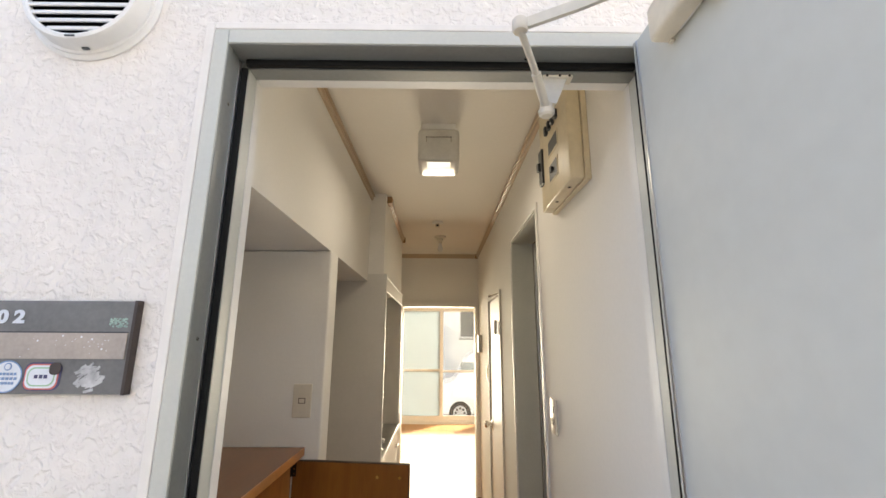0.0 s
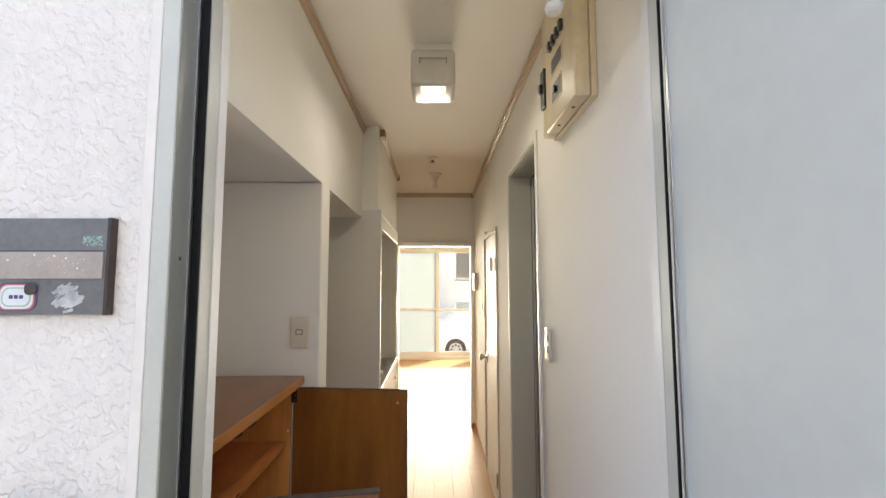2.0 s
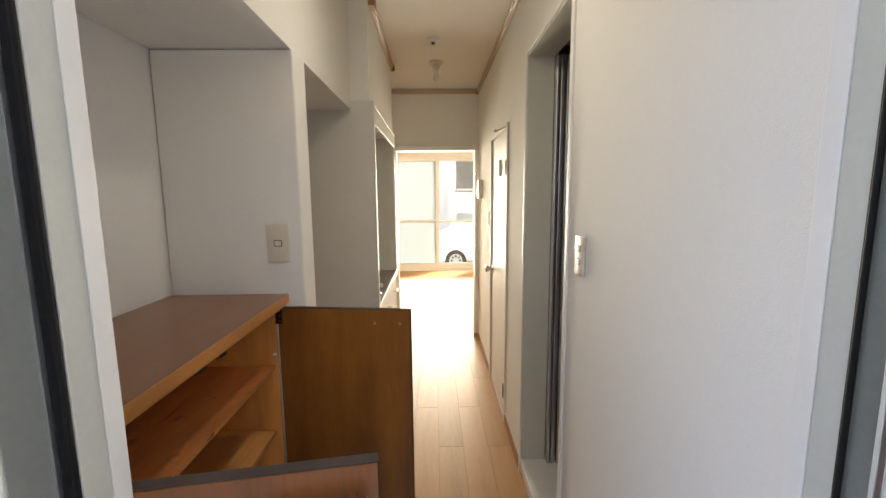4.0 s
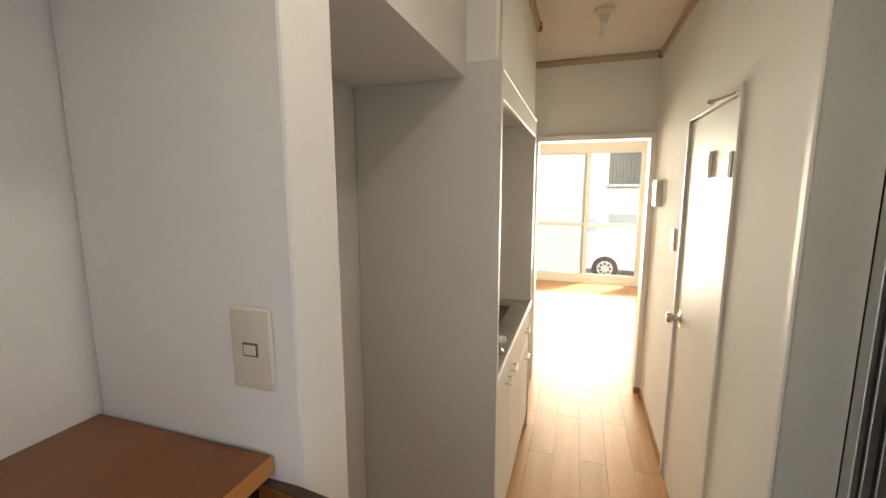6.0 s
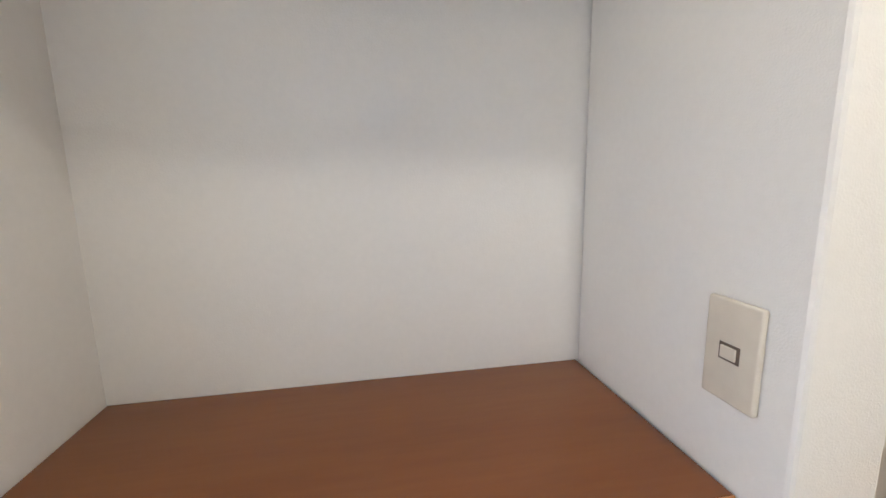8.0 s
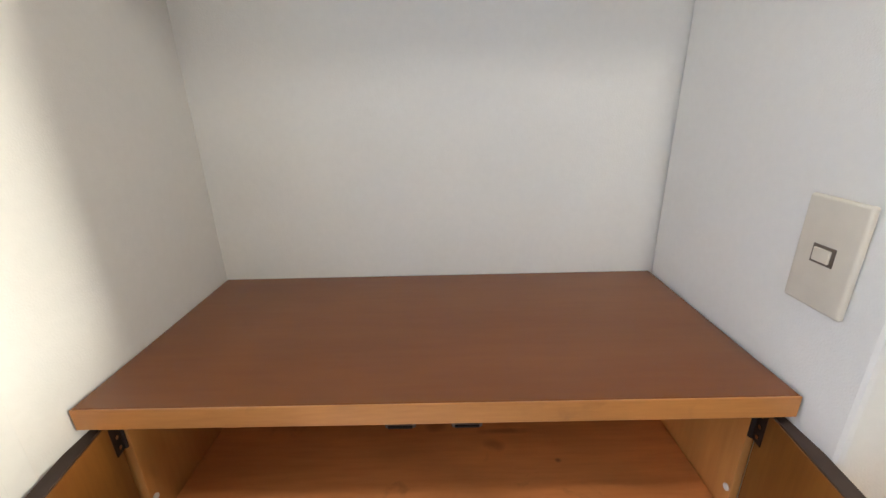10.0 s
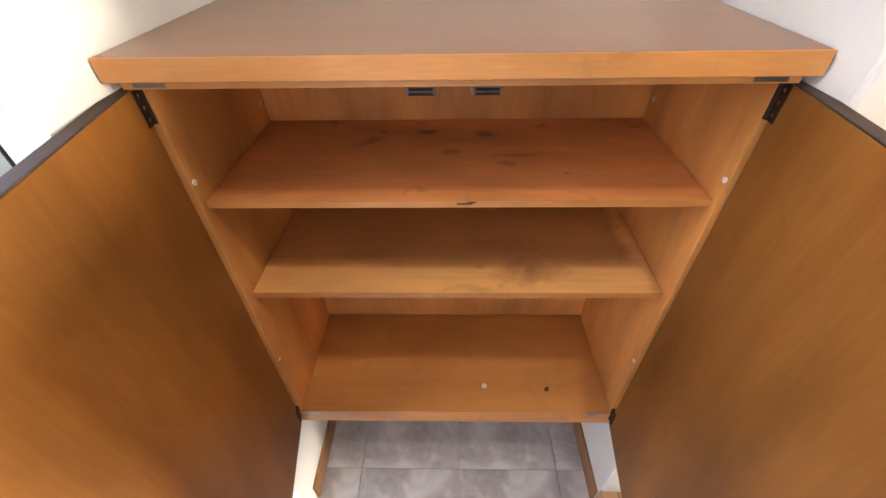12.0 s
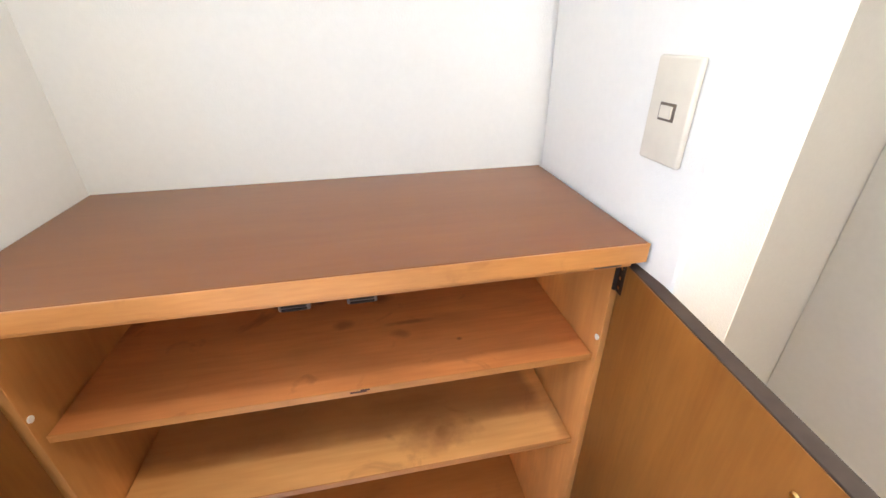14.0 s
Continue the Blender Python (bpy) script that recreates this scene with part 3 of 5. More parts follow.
def entrance_door():
    t = thing("entrance_door", (0.84, -0.96, -0.1), "smooth light-grey steel entrance door standing wide open", "door")
    part("leaf", boxes((0.8225, 0.858, -1.70, -0.955, -0.1, 2.112), bevel=0.002), M_LEAF, t)
    part("edge_strip", boxes((0.8203, 0.8222, -0.961, -0.9548, -0.1, 2.112), bevel=0.0006), M_ALU, t, "bright metal edge strip")
    part("hinge_edge", boxes((0.8195, 0.856, -0.9545, -0.9505, -0.1, 2.112), bevel=0.0006), M_STEEL, t)
    bm = boxes((0.786, 0.8222, -1.285, -1.060, 2.021, 2.086), bevel=0.008, segments=3)
    c = part("closer_body", bm, M_CREAM_MET, t, "cream enamelled door closer box", smooth=True)
    part("closer_cap", lathe([(0.0, 0.0), (0.0195, 0.0), (0.020, 0.008), (0.019, 0.017), (0.015, 0.021), (0.0, 0.022)], (0.804, -1.186, 2.023), (0, 0, -1), 28), M_CREAM_MET, c, smooth=True)
    part("slot", boxes((0.8165, 0.8185, -1.145, -1.095, 2.0202, 2.0214)), M_WHITE_PL, c)
    part("screw", boxes((0.8135, 0.8205, -1.076, -1.067, 2.0165, 2.0215), bevel=0.001), M_CREAM_MET, c)
    # the arm in three straight flat lengths
    pts = ((0.795, -1.125, 2.0925), (0.742, -1.105, 2.091), (0.665, -1.08, 2.075), (0.582, -1.05, 2.064))
    bm = bmesh.new()
    for a, b in zip(pts, pts[1:]):
        a, b = Vector(a), Vector(b)
        d = (b - a).normalized()
        side = Vector((-d.y, d.x, 0)).normalized() * 0.0035
        upv = Vector((0, 0, 0.0095))
        ring = [[bm.verts.new(p + i * side + j * upv) for i, j in ((-1, -1), (1, -1), (1, 1), (-1, 1))] for p in (a - d * 0.001, b + d * 0.001)]
        for k in range(4):
            bm.faces.new((ring[0][k], ring[0][(k + 1) % 4], ring[1][(k + 1) % 4], ring[1][k]))
        bm.faces.new(ring[0][::-1])
        bm.faces.new(ring[1])
    bmesh.ops.recalc_face_normals(bm, faces=bm.faces)
    part("closer_arm", bm, M_CREAM_MET, t, "cream metal closer arm")
    part("arm_head", boxes((0.768, 0.812, -1.145, -1.107, 2.0865, 2.103), bevel=0.004), M_CREAM_MET, t)
    part("arm_joint", lathe([(0.0, 0.0), (0.011, 0.0), (0.0135, 0.004), (0.0135, 0.02), (0.011, 0.024), (0.0, 0.024)], (0.580, -1.049, 2.052), (0, 0, 1), 24), M_CREAM_MET, t, smooth=True)
    bm = bmesh.new()
    rod(bm, (0.581, -1.047, 2.058), (0.627, -0.965, 2.026), 0.0062, n=20)
    part("closer_forearm", bm, M_CREAM_MET, t, smooth=True)
    bm = bmesh.new()
    rod(bm, (0.623, -0.972, 2.029), (0.653, -0.917, 1.998), 0.0088, n=20)
    part("closer_sleeve", bm, M_CREAM_MET, t, smooth=True)
    part("arm_joint", lathe([(0.0, 0.0), (0.011, 0.0), (0.015, 0.004), (0.016, 0.012), (0.012, 0.018), (0.012, 0.026), (0.0, 0.026)], (0.656, -0.910, 1.979), (0, 0, 1), 24), M_CREAM_MET, t, smooth=True)
    bm = boxes((0.658, 0.722, -0.888, -0.862, 2.0815, 2.0883), bevel=0.002)
    part("arm_bracket", bm, M_CREAM_MET, t, "cream metal bracket on the frame head")
    bm = bmesh.new()
    top = [bm.verts.new(v) for v in ((0.662, -0.885, 2.0813), (0.710, -0.885, 2.0813), (0.710, -0.868, 2.0813), (0.662, -0.868, 2.0813))]
    low = [bm.verts.new(v) for v in ((0.650, -0.915, 2.005), (0.676, -0.915, 2.005), (0.676, -0.898, 2.005), (0.650, -0.898, 2.005))]
    bm.faces.new(top)
    bm.faces.new(low[::-1])
    for k in range(4):
        bm.faces.new((top[k], low[k], low[(k + 1) % 4], top[(k + 1) % 4]))
    bmesh.ops.recalc_face_normals(bm, faces=bm.faces)
    part("bracket_shoe", bm, M_CREAM_MET, t)
    for x in (0.668, 0.694, 0.714):
        bm = bmesh.new()
        rod(bm, (x, -0.8895, 2.085), (x, -0.8882, 2.085), 0.0025, n=10)
        part("screw", bm, M_HINGE, t)
    part("handle", boxes((0.792, 0.8222, -1.66, -1.62, 0.86, 1.0), bevel=0.006), M_ALU, t)


entrance_frame()
entrance_door()


# ---- outside wall things ----
def round_vent():
    cx, cy, cz = -0.229, FRONT, 2.193
    t = thing("wall_vent", (cx, cy, cz), "round white plastic ventilation cover with horizontal slots", "vent")
    part("flange", lathe([(0.09, 0.0), (0.125, 0.0), (0.126, 0.004), (0.123, 0.0075), (0.119, 0.009), (0.1185, 0.013), (0.1135, 0.014), (0.1125, 0.017)], (cx, cy, cz), (0, -1, 0), 64), M_WHITE_PL, t, smooth=True)
    part("body", lathe([(0.1125, 0.012), (0.111, 0.037), (0.108, 0.042), (0.102, 0.0435), (0.0985, 0.042), (0.0975, 0.036), (0.0975, 0.010)], (cx, cy, cz), (0, -1, 0), 64), M_WHITE_PL, t, smooth=True)
    # no duct behind: its darkness is painted on a black disc and sleeve
    part("backing", lathe([(0.0, 0.0), (0.0972, 0.0), (0.0972, 0.003), (0.0, 0.003)], (cx, cy - 0.0075, cz), (0, -1, 0), 40), M_DUCT, t, "black liner standing for the duct's darkness")
    part("sleeve", lathe([(0.0972, 0.0115), (0.0972, 0.034), (0.0962, 0.034), (0.0962, 0.0115)], (cx, cy, cz), (0, -1, 0), 48), M_DUCT, t, "black liner standing for the duct's darkness")
    for k in range(-5, 6):
        z = cz + k * 0.0172
        half = math.sqrt(max(0.0, 0.0985**2 - (z - cz) ** 2))
        if half > 0.02:
            part("slat", boxes((cx - half, cx + half, cy - 0.0415, cy - 0.038, z - 0.0036, z + 0.0036), bevel=0.0008), M_WHITE_PL, t)
    part("lip", boxes((cx - 0.009, cx + 0.009, cy - 0.0445, cy - 0.0425, cz - 0.1055, cz - 0.1025)), M_GREYPL, t)
    part("latch", boxes((cx + 0.006, cx + 0.018, cy - 0.0225, cy - 0.0175, cz - 0.1148, cz - 0.1118)), M_GREYPL, t)


def nameplate():
    t = thing("nameplate", (-0.18, FRONT, 1.464), "worn grey room number plate with old stickers", "name plate")
    x0, x1, y = -0.40, -0.042, FRONT - 0.0005
    part("plate", boxes((x0, x1 - 0.009, y - 0.013, y - 0.003, 1.464, 1.610), bevel=0.001), M_NP_DK, t)
    part("strip", boxes((x0, x1 - 0.012, y - 0.0155, y - 0.0134, 1.518, 1.5585)), M_NP_TAN, t, "faded tan name strip")
    part("end_cap", boxes((x1 - 0.009, x1 - 0.003, y - 0.0145, y, 1.463, 1.611), bevel=0.001), M_CAP, t, "dark brown end cap")
    part("groove", boxes((x0, x1 - 0.012, y - 0.0142, y - 0.0132, 1.5585, 1.5605)), M_BLACK, t)
    lettering("0 2", 0.028, Matrix.Translation((-0.2695, y - 0.0142, 1.5745)) @ pose(0, 0, 0, 90) @ Matrix.Diagonal((1.25, 1, 1, 1)), M_STICK_W, t)

    def disc(cx, cz, r, d, material, squash=1.0):
        bm = lathe([(0.0, d), (r, d), (r, d - 0.0003), (0.0, d - 0.0003)], (0, 0, 0), (0, -1, 0), 32)
        bmesh.ops.transform(bm, matrix=Matrix.Translation((cx, y - 0.013, cz)) @ Matrix.Diagonal((1, 1, squash, 1)), verts=bm.verts)
        return bm

    s = part("sticker", disc(-0.234, 1.4905, 0.0245, 0.0008, None), M_STICK_W, t, "round white and blue sticker")
    for dz, w in ((0.004, 0.017), (-0.003, 0.019), (-0.010, 0.015)):
        n = 6
        bits = [(-0.234 - w + 2 * w * k / n, -0.234 - w + 2 * w * (k + 0.7) / n, y - 0.0145, y - 0.0139, 1.4905 + dz - 0.002, 1.4905 + dz + 0.002) for k in range(n)]
        part("print_line", boxes(*bits), M_STICK_B, s)
    part("print_line", disc(-0.234, 1.5055, 0.006, 0.0013, None), M_STICK_B, s)
    part("print_line", disc(-0.234, 1.5055, 0.0042, 0.0017, None), M_STICK_W, s)
    part("sticker_rim", lathe([(0.0228, 0.0008), (0.0228, 0.0013), (0.0248, 0.0013), (0.0248, 0.0008)], (-0.234, y - 0.013, 1.4905), (0, -1, 0), 36), M_STICK_B, s)
    def rounded(cx, cz, hw, hh, r, d0, d1):
        """A thin plate with round corners on the face of the name plate."""
        bm, ring = bmesh.new(), []
        for qx, qz, a0 in ((1, 1, 0), (-1, 1, 90), (-1, -1, 180), (1, -1, 270)):
            for k in range(7):
                an = radians(a0 + 15 * k)
                ring.append((cx + qx * (hw - r) + r * math.cos(an), cz + qz * (hh - r) + r * math.sin(an)))
        front = [bm.verts.new((x, y - d1, z)) for x, z in ring]
        rear = [bm.verts.new((x, y - d0, z)) for x, z in ring]
        bm.faces.new(front)
        for k in range(len(ring)):
            bm.faces.new((front[k], rear[k], rear[(k + 1) % len(ring)], front[(k + 1) % len(ring)]))
        bmesh.ops.recalc_face_normals(bm, faces=bm.faces)
        return bm

    s = part("sticker", rounded(-0.178, 1.491, 0.029, 0.0215, 0.012, 0.013, 0.0138), M_STICK_N, t, "rounded dark sticker with red, white and green rings")
    for k, (w, h, material) in enumerate(((0.0265, 0.0195, M_STICK_R), (0.0245, 0.0175, M_STICK_W), (0.0215, 0.0145, M_STICK_G), (0.0195, 0.0125, M_STICK_W))):
        part("print_ring", rounded(-0.179, 1.4905, w, h, min(0.011, h * 0.8), 0.0138 + 0.0003 * k, 0.0141 + 0.0003 * k), material, s)
    part("print_bar", boxes(*[(-0.189 + 0.0075 * k, -0.1835 + 0.0075 * k, y - 0.0154, y - 0.015, 1.488, 1.4935) for k in range(3)]), M_STICK_N, s)
    part("torn_corner", rounded(-0.1585, 1.503, 0.009, 0.0095, 0.0075, 0.015, 0.0155), M_CAP, s, "torn brown corner")
    rng = random.Random(4)
    bm = bmesh.new()
    for _ in range(70):
        w, h = rng.uniform(0.003, 0.011), rng.uniform(0.0006, 0.0022)
        cx, cz = -0.104 + rng.gauss(0, 0.009), 1.489 + rng.gauss(0, 0.0075)
        verts = box(bm, -w, w, y - 0.0134 - rng.uniform(0, 0.0005), y - 0.0126, -h, h)
        bmesh.ops.transform(bm, matrix=Matrix.Translation((cx, 0, cz)) @ Matrix.Rotation(rng.uniform(-0.9, 0.1), 4, "Y"), verts=verts)
    part("residue", bm, M_SCRAPE, t, "pale scraped sticker residue")
    bm = bmesh.new()
    for _ in range(90):
        cx, cz, r = -0.072 + rng.uniform(-0.014, 0.014), 1.574 + rng.uniform(-0.006, 0.008), rng.uniform(0.0005, 0.0018)
        rod(bm, (cx, y - 0.0128, cz), (cx, y - 0.0134 - rng.uniform(0, 0.0003), cz), r, n=6)
    part("residue", bm, M_GREENISH, t, "green speckled residue")
    bm = bmesh.new()
    for _ in range(26):
        cx, cz, r = rng.uniform(-0.24, -0.07), rng.uniform(1.521, 1.556), rng.choice((0.0005, 0.0007, 0.0007, 0.0016))
        rod(bm, (cx, y - 0.0153, cz), (cx, y - 0.0159, cz), r, n=6)
    tagged(part("paint_specks", bm, M_STICK_W, t), "white paint specks", kind="stuff")


def doorphone():
    dx, dz = -0.02, -0.022
    t = thing("doorphone", (-0.1, FRONT, 1.03), "black video doorphone with a camera lens", "doorphone")
    y = FRONT - 0.0005
    part("body", boxes((-0.165 + dx, -0.049 + dx, y - 0.036, y, 1.02 + dz, 1.212 + dz), bevel=0.006, segments=3), M_PHONE, t, smooth=True)
    part("front", boxes((-0.162 + dx, -0.052 + dx, y - 0.042, y - 0.0365, 1.026 + dz, 1.206 + dz), bevel=0.0025), M_PHONEFRONT, t)
    w = part("window", boxes((-0.135 + dx, -0.073 + dx, y - 0.0445, y - 0.0422, 1.118 + dz, 1.196 + dz), bevel=0.002), M_LENS, t, "glossy dark lens window")
    part("lens_hood", boxes((-0.122 + dx, -0.082 + dx, y - 0.047, y - 0.0446, 1.142 + dz, 1.190 + dz), bevel=0.004, segments=3), M_LENS, w, smooth=True)
    part("lens", lathe([(0.0, 0.0), (0.009, 0.0), (0.009, 0.002), (0.006, 0.005), (0.0, 0.006)], (-0.102 + dx, y - 0.047, 1.170 + dz), (0, -1, 0), 28), M_LENS, w, smooth=True)
    for x in (-0.131, -0.093):
        part("clip", boxes((x + dx, x + 0.016 + dx, y - 0.0465, y - 0.0446, 1.121 + dz, 1.129 + dz), bevel=0.001), M_ALU, w, "small metal clip")
    part("slot", boxes((-0.065 + dx, -0.062 + dx, y - 0.0432, y - 0.0419, 1.166 + dz, 1.193 + dz)), M_RUBBER, t)
    for k in range(5):
        part("grille_bar", boxes((-0.142 + dx, -0.086 + dx, y - 0.044, y - 0.0418, 1.068 + k * 0.0085 + dz, 1.073 + k * 0.0085 + dz)), M_RUBBER, t)


round_vent()
nameplate()
doorphone()


# ---- shoe cabinet ----
def shoe_cabinet():
    t = thing("shoe_cabinet", (-0.23, -0.42, 0.22), "orange-brown veneered shoe cabinet with both doors open, fixed in an alcove", "cabinet")
    y0, y1 = -0.8355, -0.002
    xb, xf = BACK + 0.002, -0.087
    part("top", boxes((xb, -0.046, y0, y1, 1.134, 1.162), bevel=0.0015), M_TOP, t, "brown veneered cabinet top")
    part("top_edge", boxes((-0.0458, -0.0435, y0, y1, 1.134, 1.1622), bevel=0.001), M_EDGE, t, "bright orange wood edging")
    part("top_rail", boxes((xb, -0.056, y0 + 0.012, y1 - 0.012, 1.122, 1.1338), bevel=0.001), M_EDGE, t)
    part("side", boxes((xb, xf, y0, y0 + 0.016, 0.222, 1.1218), bevel=0.0008), M_INNER, t)
    part("side", boxes((xb, xf, y1 - 0.012, y1, 0.222, 1.1218), bevel=0.0008), M_INNER, t)
    part("back", boxes((xb, xb + 0.006, y0 + 0.017, y1 - 0.013, 0.28, 1.1216)), M_INNER, t)
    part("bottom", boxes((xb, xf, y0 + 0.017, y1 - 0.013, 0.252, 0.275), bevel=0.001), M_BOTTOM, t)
    part("bottom_rail", boxes((xf, xf + 0.003, y0 + 0.002, y1 - 0.002, 0.224, 0.276), bevel=0.0008), M_EDGE, t, "worn front rail")
    a = part("shelf", boxes((xb + 0.007, -0.0985, y0 + 0.018, y1 - 0.0135, 0.917, 0.929), bevel=0.001), M_SHELF, t, "stained reddish shelf")
    part("shelf_edge", boxes((-0.0984, -0.0965, y0 + 0.018, y1 - 0.0135, 0.917, 0.9292)), M_EDGE, a)
    b = part("shelf", boxes((xb + 0.007, -0.1065, y0 + 0.018, y1 - 0.0135, 0.694, 0.706), bevel=0.001), M_SHELF2, t, "stained pale shelf with the upper shelf's shadow painted at its back")
    part("shelf_edge", boxes((-0.1064, -0.1045, y0 + 0.018, y1 - 0.0135, 0.694, 0.7062)), M_EDGE, b)
    for x, z in ((-0.0945, 0.967), (-0.0945, 0.497), (-0.388, 0.975)):
        for yy, d in ((y0 + 0.016, 1), (y1 - 0.012, -1)):
            bm = bmesh.new()
            rod(bm, (x, yy, z), (x, yy + d * 0.002, z), 0.005)
            part("hole_plug", bm, M_PIN, t, "pale round plug")
    # magnet catches under the top
    for yy in (-0.461, -0.379):
        c = part("catch", boxes((-0.098, -0.066, yy - 0.019, yy + 0.019, 1.107, 1.1218), bevel=0.0015), M_CATCH, t, "brown plastic magnet catch")
        for zz in (1.1085, 1.114):
            part("magnet", boxes((-0.066, -0.0635, yy - 0.015, yy + 0.015, zz, zz + 0.0028), bevel=0.0006), M_HINGE, c)
    # doors
    for hinge, turn, out in (((-0.084, -0.829), 9, -1), ((-0.082, -0.008), -6.5, 1)):
        m = Matrix.Translation((hinge[0], hinge[1], 0)) @ pose(0, 0, 0, 0, 0, turn)
        lo, hi = (-0.019, 0.0) if out < 0 else (0.0, 0.019)

        def placed(bm):
            bmesh.ops.transform(bm, matrix=m, verts=bm.verts)
            return bm

        inner, outer = (hi, lo) if out < 0 else (lo, hi)
        skin = 0.0012 if out < 0 else -0.0012
        d = part("door", placed(boxes((0.002, 0.43, lo, hi, 0.23, 1.119), bevel=0.0008)), M_DOOREDGE, t, "cabinet door standing open")
        part("door_inside", placed(boxes((0.004, 0.428, inner, inner + skin, 0.2325, 1.1165))), M_DOORIN, d, "golden brown veneered inner face")
        part("door_outside", placed(boxes((0.004, 0.428, outer - skin, outer, 0.2325, 1.1165))), M_DOOROUT, d, "dark brown veneered outer face")
        o = outer + (-0.024 if out < 0 else 0.024)
        part("handle", placed(boxes((0.296, 0.414, min(o, o - out * 0.010), max(o, o - out * 0.010), 1.066, 1.082), (0.31, 0.322, min(outer, o), max(outer, o), 1.068, 1.080), (0.39, 0.402, min(outer, o), max(outer, o), 1.068, 1.080), bevel=0.002)), M_HANDLE, d, "dark red-brown wooden bar handle")
        for k in (0.316, 0.396):
            sb = bmesh.new()
            rod(sb, (k, inner + skin, 1.074), (k, inner + skin * 2.6, 1.074), 0.005, 0.0035, n=14)
            part("handle_screw", placed(sb), M_BRASS, d, "brass screw head", smooth=True)
        for z in (1.066, 0.245):
            hb = boxes((-0.004, 0.016, inner + skin, inner + skin * 2.2, z, z + 0.05), bevel=0.0004)
            rod(hb, (-0.003, inner + skin * 2, z), (-0.003, inner + skin * 2, z + 0.05), 0.004, n=10)
            h = part("hinge", placed(hb), M_HINGE, d, "brown metal hinge")
            for k in (0.01, 0.026, 0.042):
                sb = bmesh.new()
                rod(sb, (0.009, inner + skin * 2.1, z + k), (0.009, inner + skin * 3.2, z + k), 0.0028, n=10)
                part("screw", placed(sb), M_CHROME, h)
    for yy in (y0 + 0.045, y1 - 0.05):
        part("hinge_plate", boxes((-0.084, -0.0825, yy - 0.026, yy + 0.018, 0.262, 0.2745), bevel=0.0006), M_STAINLESS, t, "worn metal plate")
        part("hinge_plate", boxes((-0.0558, -0.0545, yy - 0.018, yy + 0.022, 1.1245, 1.1315), bevel=0.0005), M_SINK, t, "worn metal plate")
    # marks in the wood
    bm = bmesh.new()
    rod(bm, (-0.150, -0.168, 0.2750), (-0.150, -0.168, 0.2757), 0.006, n=9)
    rod(bm, (-0.155, -0.164, 0.2750), (-0.155, -0.164, 0.2757), 0.004, n=9)
    part("knot", bm, M_MARK, t, "dark knot hole")
    bm = bmesh.new()
    rod(bm, (-0.160, -0.335, 0.2750), (-0.160, -0.335, 0.2757), 0.0075, n=10)
    part("worn_spot", bm, M_PIN, t, "pale chipped spot")
    bm = boxes((-0.0966, -0.0958, -0.415, -0.39, 0.9225, 0.9255), (-0.0966, -0.0958, -0.399, -0.385, 0.925, 0.928))
    part("scratch", bm, M_MARK, t, "dark chip in the shelf edge")


shoe_cabinet()


# ---- plates, boxes and lamps of the corridor ----
def switch_plate(name, m, buttons, label):
    """A wall plate in its own plane: x across, z up, out along -y."""
    t = new(name)
    t.matrix_world = m
    tagged(t, label, "wall switch", "wall plates")
    bm = boxes((-0.035, 0.035, -0.0085, 0, -0.06, 0.06), bevel=0.0035, segments=3)
    p = new("plate", mesh_of("plate", bm, M_IVORY, True))
    p.parent = t
    for z in buttons:
        f = new("switch_frame", mesh_of("switch_frame", boxes((-0.0132, 0.0132, -0.0096, -0.008, z - 0.0102, z + 0.0102), bevel=0.0006), M_SWFRAME))
        f.parent = t
        b = new("button", mesh_of("button", boxes((-0.0098, 0.0098, -0.0118, -0.0090, z - 0.0072, z + 0.0072), bevel=0.001), M_IVORY))
        b.parent = t
    return t


switch_plate("switch_plate", pose(-0.066, 0.0015, 1.324), (0.0,), "ivory wall switch plate with one small rocker")
switch_plate("switch_plate", pose(RW - 0.0005, -0.066, 1.283, 0, 0, -90), (0.022, -0.018), "ivory wall switch plate with two small rockers")
switch_plate("switch_plate", pose(RW - 0.0005, 2.05, 1.272, 0, 0, -90), (0.03, 0.0, -0.03), "ivory wall switch plate with three rockers")


